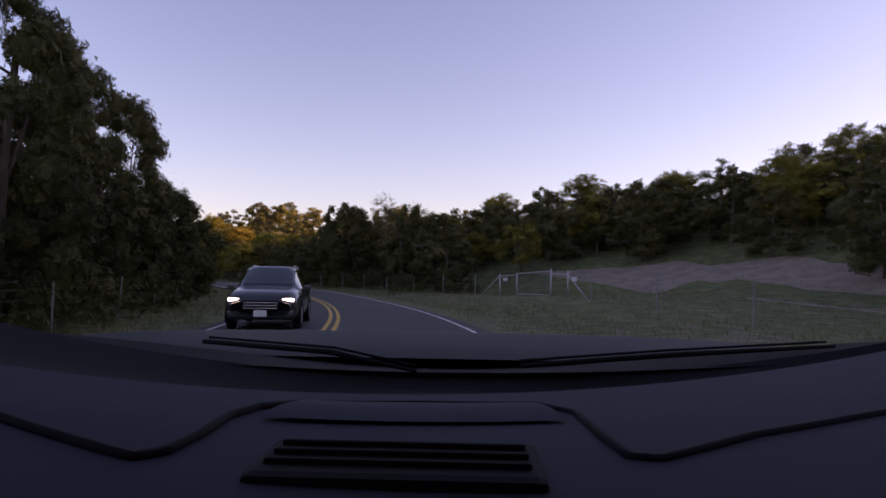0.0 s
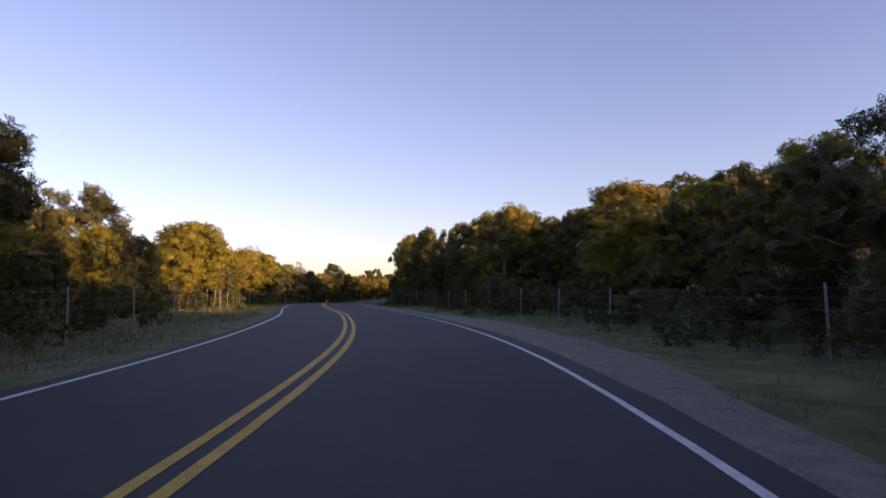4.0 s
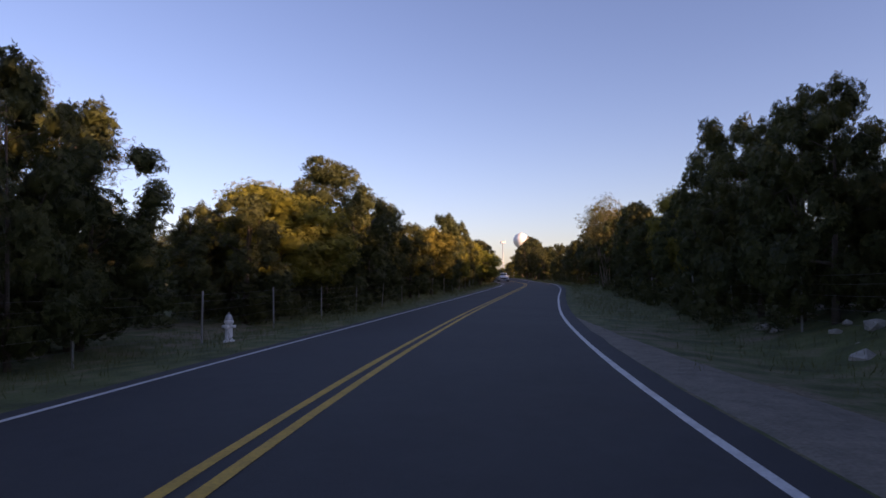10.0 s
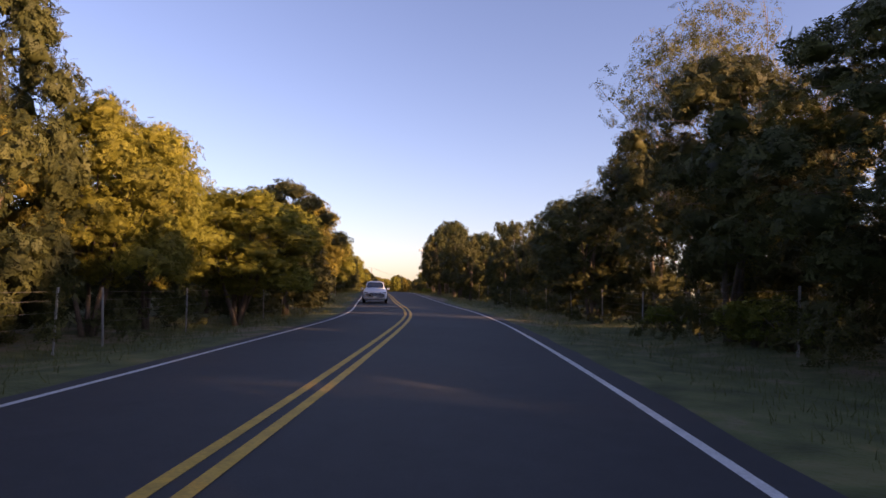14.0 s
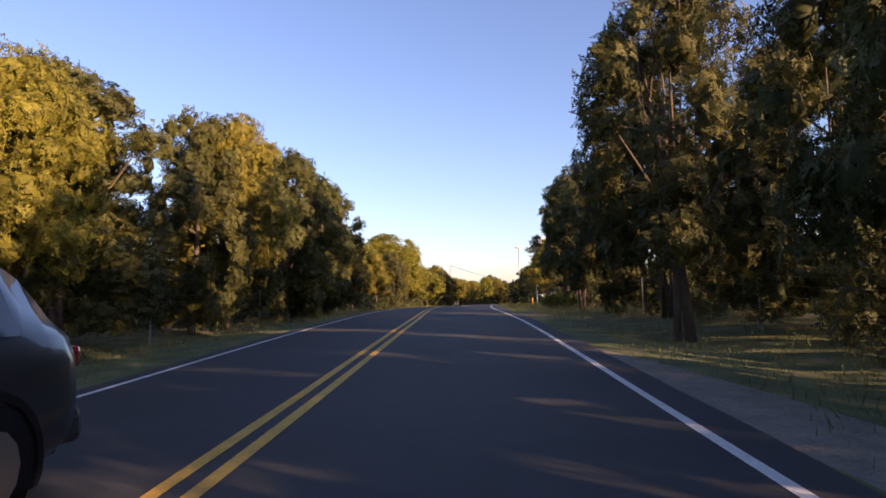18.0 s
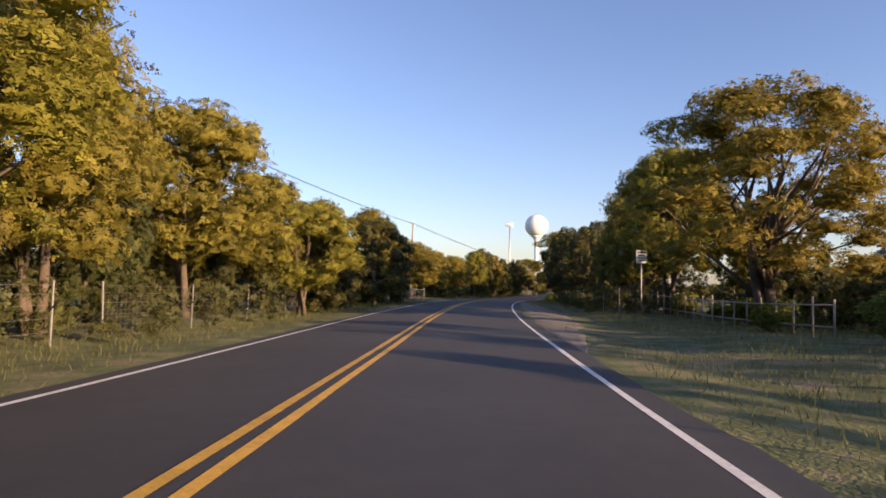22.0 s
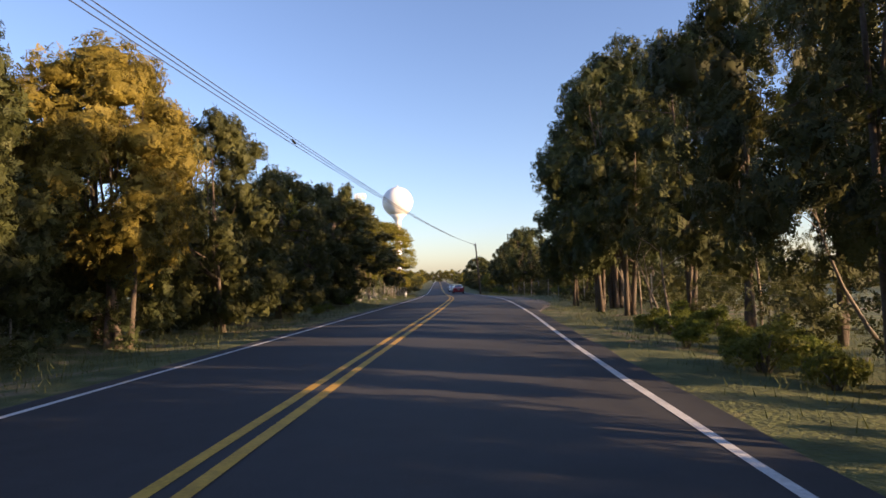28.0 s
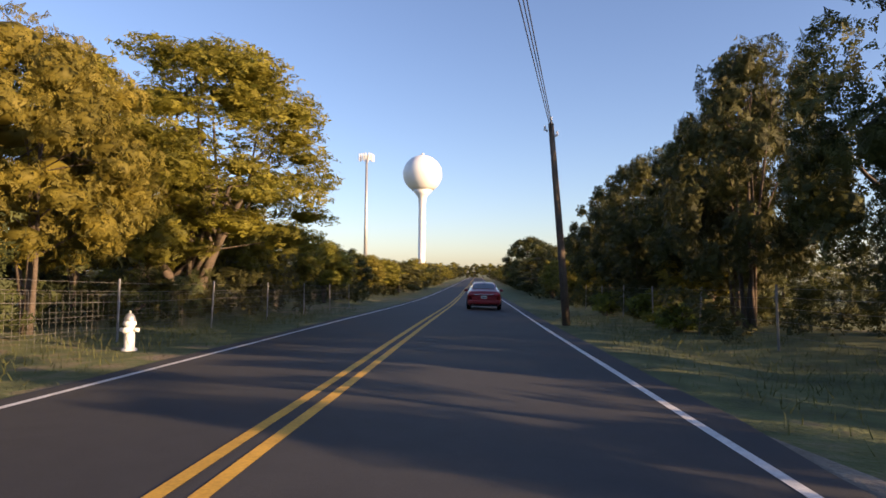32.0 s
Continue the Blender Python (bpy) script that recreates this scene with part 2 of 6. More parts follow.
for k_ in ("bonnet", "black", "dash"):
    M[k_].node_tree.nodes["Principled BSDF"].inputs["Specular IOR Level"].default_value = 0.12
lamp_mat, _n, _l, _b = material("headlight_lens")
_b.inputs["Base Color"].default_value = (0.9, 0.9, 0.85, 1)
_b.inputs["Emission Color"].default_value = (1.0, 0.97, 0.9, 1)
_b.inputs["Emission Strength"].default_value = 3.0
M["headlight"] = lamp_mat

# ---- mesh helpers ----
def link_mesh(name, me, mat, parent=None, label=""):
    if not me.materials:
        me.materials.append(mat)
    ob = new(name, me)
    ob.parent = parent
    if label:
        ob["label"] = label
    return ob

def part(name, bm, mat, parent=None, label="", smooth=False):
    me = bpy.data.meshes.new(name)
    bm.normal_update()
    bm.to_mesh(me)
    bm.free()
    if smooth:
        me.polygons.foreach_set("use_smooth", [True] * len(me.polygons))
    return link_mesh(name, me, mat, parent, label)

def raw_mesh(name, verts, faces, smooth=False):
    me = bpy.data.meshes.new(name)
    me.from_pydata(verts, [], faces)
    if smooth:
        me.polygons.foreach_set("use_smooth", [True] * len(me.polygons))
    me.update()
    return me

def raw_part(name, verts, faces, mat, parent=None, label="", smooth=False):
    return link_mesh(name, raw_mesh(name, verts, faces, smooth), mat, parent, label)

def empty(name, m, label, category, group="", kind=""):
    ob = new(name)
    ob.empty_display_size = 0.3
    ob.matrix_world = m
    return tagged(ob, label, category, group, kind)

def tube(verts, faces, pts, radii, sides=6):
    """Adds a tapered tube along pts to the lists."""
    base = len(verts)
    pts = [Vector(p) for p in pts]
    for i, p in enumerate(pts):
        ax = (pts[min(i + 1, len(pts) - 1)] - pts[max(i - 1, 0)]).normalized()
        u = ax.cross(Vector((0.31, 0.87, 0.38))).normalized()
        v = ax.cross(u)
        for k in range(sides):
            a = 2 * math.pi * k / sides
            verts.append(p + (u * math.cos(a) + v * math.sin(a)) * radii[i])
    for i in range(len(pts) - 1):
        for k in range(sides):
            a, b = base + i * sides + k, base + i * sides + (k + 1) % sides
            faces.append((a, b, b + sides, a + sides))
    faces.append(tuple(base + k for k in range(sides))[::-1])
    faces.append(tuple(base + (len(pts) - 1) * sides + k for k in range(sides)))

def tube_part(name, pts, radii, mat, parent=None, label="", sides=8):
    v, f = [], []
    tube(v, f, pts, radii, sides)
    return raw_part(name, v, f, mat, parent, label, True)

def box_bm(sx, sy, sz, at=(0, 0, 0), bevel=0.0, segs=2, rot=None):
    bm = bmesh.new()
    bmesh.ops.create_cube(bm, size=1)
    bmesh.ops.scale(bm, vec=(sx, sy, sz), verts=bm.verts)
    if bevel:
        bmesh.ops.bevel(bm, geom=bm.edges[:], offset=bevel, segments=segs, affect="EDGES", profile=0.6)
    if rot is not None:
        bmesh.ops.rotate(bm, cent=(0, 0, 0), matrix=rot, verts=bm.verts)
    bmesh.ops.translate(bm, vec=at, verts=bm.verts)
    return bm

def lathe(profile, sides=20):
    """verts, faces of a turned body; profile: (radius, z)."""
    v, f = [], []
    for r, z in profile:
        for k in range(sides):
            a = 2 * math.pi * k / sides
            v.append((r * math.cos(a), r * math.sin(a), z))
    for i in range(len(profile) - 1):
        for k in range(sides):
            a, b = i * sides + k, i * sides + (k + 1) % sides
            f.append((a, b, b + sides, a + sides))
    f.append(tuple(range(sides))[::-1])
    f.append(tuple((len(profile) - 1) * sides + k for k in range(sides)))
    return v, f

# ---- the road's line: a centre line through points 20 m apart; s runs along it, d to the right of it ----
ROAD_XY = [(-27.4, -70.7), (-20.0, -52.1), (-16.1, -32.6), (-15.8, -12.5), (-18.9, 7.2), (-25.2, 26.1), (-34.5, 43.8), (-47.2, 59.2), (-62.5, 72.1), (-78.9, 83.4), (-95.0, 95.3), (-110.6, 107.9), (-125.0, 121.7), (-138.1, 136.9), (-150.2, 152.7), (-162.0, 168.9), (-174.3, 184.6), (-187.4, 199.8), (-201.8, 213.7), (-216.2, 227.5), (-230.8, 241.2), (-245.5, 254.7), (-259.5, 269.0), (-273.5, 283.3), (-287.3, 297.8), (-300.5, 312.8), (-312.9, 328.5), (-324.0, 345.1), (-334.6, 362.1), (-344.9, 379.3), (-355.5, 396.2), (-366.8, 412.7), (-378.3, 429.1), (-389.7, 445.5), (-401.2, 461.8), (-412.7, 478.2), (-424.2, 494.6), (-435.6, 511.0), (-447.1, 527.4), (-458.6, 543.8), (-470.0, 560.1), (-481.5, 576.5), (-493.0, 592.9), (-504.5, 609.3), (-515.9, 625.7), (-527.4, 642.1), (-538.9, 658.4), (-550.3, 674.8), (-561.8, 691.2), (-573.3, 707.6), (-584.8, 724.0), (-596.2, 740.4)]
ROAD_Z = [-1.25, -1.25, -1.25, -1.25, -1.39, -1.40, -1.21, -0.89, -0.80, -0.81, -0.87, -1.08, -1.41, -1.53, -1.37, -1.05, -0.88, -0.79, -0.55, -0.20, 0.20, 0.31, 0.15, -0.16, -0.37, -0.58, -0.90, -1.25, -1.50, -1.62, -1.84, -2.23, -2.60, -2.95, -3.20, -3.30, -3.30, -3.30, -3.30, -3.30, -3.30, -3.30, -3.30, -3.30, -3.30, -3.30, -3.30, -3.30, -3.30, -3.30, -3.30, -3.30]

STEP = 2.0
def catmull(vals, u):
    i = min(int(u), len(vals) - 2)
    w = u - i
    p = [np.array(vals[min(max(i + k, 0), len(vals) - 1)], float) for k in (-1, 0, 1, 2)]
    return 0.5 * (2 * p[1] + (p[2] - p[0]) * w + (2 * p[0] - 5 * p[1] + 4 * p[2] - p[3]) * w * w + (3 * p[1] - p[0] - 3 * p[2] + p[3]) * w ** 3)

S_START, S_END = -60.0, -60.0 + 20.0 * (len(ROAD_XY) - 1)
LINE_S = np.arange(S_START, S_END, STEP)
LINE = np.array([[*catmull(ROAD_XY, (s - S_START) / 20.0), float(catmull(ROAD_Z, (s - S_START) / 20.0))] for s in LINE_S])
TAN = np.gradient(LINE[:, :2], axis=0)
TAN /= np.linalg.norm(TAN, axis=1)[:, None]

CENTRE, CROWN = -0.28, 0.02          # the road's crest lies under the yellow lines; its cross fall

def on_road(s, d=0.0, z=0.0):
    """World point at s along the road and d to its right, z over the road's level."""
    x = np.interp(s, LINE_S, LINE[:, 0])
    y = np.interp(s, LINE_S, LINE[:, 1])
    h = np.interp(s, LINE_S, LINE[:, 2])
    tx, ty = np.interp(s, LINE_S, TAN[:, 0]), np.interp(s, LINE_S, TAN[:, 1])
    return Vector((x + ty * d, y - tx * d, h + z - CROWN * min(abs(d - CENTRE), 4.2)))

def heading(s):
    """Degrees by which the road's direction is turned from +Y, to the left."""
    return math.degrees(math.atan2(-np.interp(s, LINE_S, TAN[:, 0]), np.interp(s, LINE_S, TAN[:, 1])))

def rise(s, d):
    """Height of the ground over the road's level: a hill on the right of the first half, shallow verges, a low bank."""
    a = abs(d)
    if a < 4.6:
        return -0.07
    z = -0.05 - 0.16 * math.exp(-((a - 7.0) / 1.4) ** 2)
    z += 0.22 * noise.noise((s * 0.09, d * 0.11, 3.1)) * min(1, (a - 4.6) / 5) + 0.06 * noise.noise((s * 0.5, d * 0.5, 7.7)) * min(1, (a - 4.6) / 3)
    if d > 0:
        r = float(np.interp(s, [-60, 40, 60, 140, 230, 265, 310], [1.0, 1.0, 1.0, 1.0, 0.9, 0.4, 0.0]))
        foot = float(np.interp(s, [30, 60, 140, 170, 260], [25.0, 12.0, 12.0, 17.0, 20.0]))
        # crest lifted to 14 m behind the trees past s 140, to shade the road
        slope, top = float(np.interp(s, [40, 80, 125, 160], [0.33, 0.22, 0.22, 0.36])), float(np.interp(s, [40, 90, 130, 160, 225, 260], [8.4, 6.2, 6.8, 14.0, 14.0, 6.0]))
        z += r * max(0.0, min(slope * (d - foot), top))
        z += 0.6 * math.exp(-((s - 34) / 13) ** 2) * min(1, max(0, (d - 8) / 3.5))
        cut = math.exp(-((s - 182) / 18) ** 2)
        z += 1.3 * cut * min(1, max(0, (d - 8.6) / 2.2))
    else:
        bank = math.exp(-((s - 545) / 22) ** 2)
        z += 0.7 * bank * min(1, max(0, (a - 5.2) / 2.2))
    fade = min(1.0, max(0.0, (a - 75) / 25))
    return z * (1 - fade) - 3.0 * fade

def on_ground(s, d, z=0.0):
    return on_road(s, d, rise(s, d) + z)

def along(s, d, z=0.0, turn=0.0):
    """A pose on the ground whose +Y runs along the road."""
    p = on_ground(s, d, z)
    return pose(p.x, p.y, p.z, 0, 0, heading(s) + turn)

# ---- ground, road, markings ----
cols = [-100, -85, -70, -58, -48, -40, -33, -27, -22, -18, -15.5, -13.5, -12, -10.5, -9.2, -8, -7, -6.2, -5.4, -4.7, -4.2]
cols = cols + [0] + [-c for c in cols[::-1]]
stations = np.arange(S_START, S_END - 1, 2.5)
gv, gf = [], []
for s in stations:
    for d in cols:
        gv.append(on_ground(float(s), d))
nc = len(cols)
for i in range(len(stations) - 1):
    for k in range(nc - 1):
        a = i * nc + k
        gf.append((a, a + 1, a + nc + 1, a + nc))
b0 = len(gv)
for ix in range(9):
    for iy in range(9):
        gv.append(Vector((-250 + (ix - 4) * 900, 400 + (iy - 4) * 900, -4.6)))
for ix in range(8):
    for iy in range(8):
        a = b0 + ix * 9 + iy
        gf.append((a, a + 9, a + 10, a + 1))
ground = raw_part("ground", gv, gf, M["ground"], None, "", True)
tagged(ground, "grassy verge and dry woodland floor rising to a hill", "ground", kind="structure")

# steep unseen ridge added east of the first bend to shade the evening valley
def ridge_height(x, y):
    u = (x - 12 - 0.53 * max(y, 0.0)) / 52
    v = min(1.0, max(0.0, (y + 110) / 60)) * min(1.0, max(0.0, (330 - y) / 110))
    u = min(1.0, max(0.0, u))
    return -5.0 + 46 * v * u * u * (3 - 2 * u) + 2.0 * u * noise.noise((x * 0.03, y * 0.03, 2.0))
hv_, hf_ = [], []
for ix in range(41):
    for iy in range(56):
        x, y = 8 + ix * 8.0, -125 + iy * 8.0
        hv_.append((x, y, ridge_height(x, y)))
for ix in range(40):
    for iy in range(55):
        a = ix * 56 + iy
        hf_.append((a, a + 56, a + 57, a + 1))
ridge = raw_part("shade_ridge", hv_, hf_, M["ground"], None, "", True)
tagged(ridge, "wooded ridge rising beside the valley road", "hill", kind="structure")

def ribbon(name, d0, d1, z, mat, s0=S_START, s1=S_END - 2, step=2.0, parent=None, label="", wobble=0.0, thick=0.0, seed=0.0):
    """A strip that follows the road from d0 to d1; with thick it has side faces down to that depth."""
    v, f = [], []
    ss = np.arange(s0, s1 + 0.01, step)
    row = [(d0, z - thick), (d0, z), (CENTRE, z), (d1, z), (d1, z - thick)] if thick else [(d0, z), (d1, z)]
    for s in ss:
        w0 = wobble * noise.noise((s * 0.6, seed, 1.0))
        w1 = wobble * noise.noise((s * 0.6, seed, 9.0))
        for j, (d, h) in enumerate(row):
            v.append(on_road(float(s), d + (w0 if j < len(row) / 2 else w1), h))
    m = len(row)
    for i in range(len(ss) - 1):
        for k in range(m - 1):
            a = i * m + k
            f.append((a, a + 1, a + m + 1, a + m))
    return raw_part(name, v, f, mat, parent, label, False)

road = ribbon("road", -3.8, 4.05, 0.0, M["asphalt"], wobble=0.12, thick=0.12)
tagged(road, "dark worn asphalt two-lane road", "road", kind="structure")
for d0, d1, mt, lab in ((-3.46, -3.35, "white_line", "white edge line"), (3.52, 3.63, "white_line", "white edge line"), (CENTRE - 0.19, CENTRE - 0.07, "yellow_line", "double yellow centre line"), (CENTRE + 0.07, CENTRE + 0.19, "yellow_line", "double yellow centre line")):
    ln = ribbon("road_marking", d0, d1, 0.006, M[mt], wobble=0.015, seed=d0)
    tagged(ln, lab + " painted on the asphalt", "road marking", "road markings", "structure")

# gravel pull-outs and aprons beside the asphalt
def apron(s0, s1, d0, d1, label, mat="gravel"):
    v, f = [], []
    n = max(6, int((s1 - s0) / 1.5))
    m = max(7, int(abs(d1 - d0) / 0.6))
    for i in range(n + 1):
        u = i / n
        s = s0 + (s1 - s0) * u
        env = math.sin(math.pi * min(1, max(0, u))) ** 1.0 * (1 + 0.25 * noise.noise((s * 0.3, d0, 5)))
        for k in range(m):
            d = d0 + (d1 - d0) * env * k / (m - 1)
            v.append(on_road(s, d, rise(s, d) + ((0.025 if mat == "gravel" else 0.10) if 0 < k < m - 1 else -0.03)))
    for i in range(n):
        for k in range(m - 1):
            a = i * m + k
            f.append((a, a + 1, a + m + 1, a + m) if d1 > d0 else (a, a + m, a + m + 1, a + 1))
    ob = raw_part("gravel_apron", v, f, M[mat], None, "", True)
    tagged(ob, label, "gravel", "gravel aprons", "structure")

apron(70, 132, 4.05, 7.6, "pale gravel pull-out beside the road")
apron(130, 204, 4.05, 6.3, "pale gravel shoulder on the inside of the bend")
apron(306, 332, 4.05, 6.0, "dry dirt shoulder beside the road")
apron(402, 458, 4.05, 7.2, "pale gravel pull-out beside the road")
apron(446, 476, -4.0, -8.6, "dirt driveway apron at a farm gate")
apron(518, 566, 4.05, 7.0, "pale gravel shoulder beside the road")

apron(-16, 52, 22.0, 34.0, "bare eroded earth bank at the foot of the hill", "bank")

# ---- trees ----
class Bag:
    pass

def crown_points(rng, n):
    """Centres and outward directions of the thin sprays of an open crown in a unit box: z from 0 to 1, radius up to 0.5."""
    c, o = [], []
    blobs = [(0, 0, 0.74, 0.27, 0.24)]
    for i in range(17):
        a = i * 2.4 + rng.uniform(-0.4, 0.4)
        q = rng.uniform(0.16, 0.36)
        blobs.append((q * math.cos(a), q * math.sin(a), rng.uniform(0.30, 0.90 - 0.5 * q), rng.uniform(0.12, 0.20), rng.uniform(0.07, 0.13)))
    while len(c) < n:
        x, y, z, r, h = blobs[min(rng.randrange(len(blobs) + 2), len(blobs) - 1) if rng.random() > 0.22 else 0]
        a, e = rng.uniform(0, 6.28), math.asin(rng.uniform(-0.75, 1))
        k = rng.uniform(0.75, 1.05) if rng.random() < 0.8 else rng.uniform(0.3, 0.75)
        v = (math.cos(a) * math.cos(e), math.sin(a) * math.cos(e), math.sin(e))
        c.append((x + v[0] * r * k, y + v[1] * r * k, z + v[2] * h * k))
        o.append((v[0], v[1], v[2] + 0.3))
    return np.array(c), np.array(o)

def crown_lumps(kind, rng, n, W, H):
    """The rounded foliage masses of a dense crown, in metres: centre, radius across, radius up."""
    lumps = []
    low = {"J": 0.07, "T": 0.24, "D": 0.22, "O": 0.27, "L": 0.24}[kind]
    lean = rng.uniform(0, 6.28)
    for i in range(n):
        u = (i + rng.random()) / n
        a = i * 2.4 + rng.uniform(-0.5, 0.5)
        if kind == "L":
            z = low + (0.97 - low) * u ** 0.85
            e = 0.5 * math.sqrt(max(0.04, 1 - ((u - 0.30) / 0.74) ** 2))
            r = rng.uniform(0.36, 0.66)
            up = r * rng.uniform(0.60, 0.90)
        elif kind == "O":
            z = low + (0.90 - low) * u
            e = 0.5 * math.sqrt(max(0.05, 1 - ((u - 0.42) / 0.66) ** 2))
            r = rng.uniform(0.55, 0.95)
            up = r * rng.uniform(0.62, 0.85)
        else:
            z = low + (0.93 - low) * u
            e = 0.5 * math.sin(math.pi * (0.20 + 0.72 * u)) ** 0.75
            r = rng.uniform(0.42, 0.78) * (1.0 - 0.25 * u)
            up = r * rng.uniform(0.85, 1.2)
            if kind == "T":
                e, r, up = e * 0.98, r * 0.92, up * 0.80
        q = max(0.0, e * W - r * 0.75) * (rng.uniform(0.70, 0.98) if rng.random() < 0.78 else rng.uniform(0.1, 0.7))
        q *= 1 + 0.20 * math.cos(a - lean)
        lumps.append((Vector((q * math.cos(a), q * math.sin(a), min(z * H, H - up * 0.8))), r, up))
    return lumps

def lump_leaves(lumps, rng, n):
    """Places and outward directions of leaf sprays over the masses, fewer on what faces the trunk."""
    c, o = [], []
    weight = [r * u for _, r, u in lumps]
    picks = rng.choices(range(len(lumps)), weight, k=n)
    for k in picks:
        p, r, up = lumps[k]
        out = Vector((p.x, p.y, 0)) / 3.0
        while True:
            v = Vector((rng.gauss(0, 1), rng.gauss(0, 1), rng.gauss(0, 1))).normalized()
            if v.dot(out) > -0.25 and v.z > -0.75:
                break
        q = rng.uniform(0.80, 1.10) if rng.random() < 0.86 else rng.uniform(1.1, 1.35)
        c.append((p.x + v.x * r * q, p.y + v.y * r * q, p.z + v.z * up * q))
        o.append((v.x, v.y, v.z + 0.15))
    return np.array(c), np.array(o)

ICO = bmesh.new()
bmesh.ops.create_icosphere(ICO, subdivisions=1, radius=1)
ICO.verts.index_update()
ICO_V, ICO_F = [v.co.copy() for v in ICO.verts], [tuple(v.index for v in f.verts) for f in ICO.faces]
ICO.free()

def with_inner(me, lumps, rng):
    """Adds the close inner foliage of each mass, uneven and faceted, to a crown."""
    n = len(me.vertices)
    co = np.empty(n * 3, np.float32)
    me.vertices.foreach_get("co", co)
    v, f = [], []
    for p, r, up in lumps:
        b = n + len(v)
        for q in ICO_V:
            k = rng.uniform(0.52, 0.84)
            v.append((p.x + q.x * r * k, p.y + q.y * r * k, p.z + q.z * up * k))
        f += [tuple(b + j for j in fc) for fc in ICO_F]
    out = bpy.data.meshes.new("crown")
    m = n // 3
    allv = np.concatenate([co.reshape(-1, 3), np.array(v, np.float32)])
    idx = np.concatenate([np.arange(n, dtype=np.int32), np.array(f, np.int32).ravel()])
    out.vertices.add(len(allv))
    out.vertices.foreach_set("co", allv.ravel())
    out.loops.add(len(idx))
    out.loops.foreach_set("vertex_index", idx)
    out.polygons.add(m + len(f))
    out.polygons.foreach_set("loop_start", np.arange(0, len(idx), 3, dtype=np.int32))
    out.polygons.foreach_set("material_index", np.array([0] * m + [1] * len(f), np.int32))
    out.update(calc_edges=True)
    bpy.data.meshes.remove(me)
    return out

def leaf_mesh(name, centres, out, per, spread, size, seed, slim=0.40, loose=0.75, facing=True):
    """Many small pointed sprays about the centres, one three-cornered blade each; facing ones lie with their faces outward."""
    g = np.random.default_rng(seed)
    n = len(centres) * per
    off = g.normal(0, 1, (n, 3))
    off *= (spread * 1.7 * g.random((n, 1)) ** 0.4) / (np.linalg.norm(off, axis=1)[:, None] + 1e-9)
    ctr = np.repeat(centres, per, 0) + off * np.array([1, 1, 0.75])
    base = np.repeat(out / (np.linalg.norm(out, axis=1)[:, None] + 1e-9), per, 0) if facing else np.repeat(out, per, 0)
    way = base + g.normal(0, loose, (n, 3))
    way /= np.linalg.norm(way, axis=1)[:, None] + 1e-9
    side = np.cross(way, g.normal(0, 1, (n, 3)))
    side /= np.linalg.norm(side, axis=1)[:, None] + 1e-9
    if facing:
        way = np.cross(way, side)
    ln = size * g.uniform(0.6, 1.4, (n, 1))
    wd = ln * slim * g.uniform(0.75, 1.25, (n, 1))
    v = np.stack([ctr - way * ln * 0.4 + side * wd, ctr + way * ln * 0.6, ctr - way * ln * 0.4 - side * wd], 1).reshape(-1, 3)
    me = bpy.data.meshes.new(name)
    me.vertices.add(3 * n)
    me.vertices.foreach_set("co", v.ravel().astype(np.float32))
    me.loops.add(3 * n)
    me.loops.foreach_set("vertex_index", np.arange(3 * n, dtype=np.int32))
    me.polygons.add(n)
    me.polygons.foreach_set("loop_start", np.arange(0, 3 * n, 3, dtype=np.int32))
    me.update(calc_edges=True)
    return me

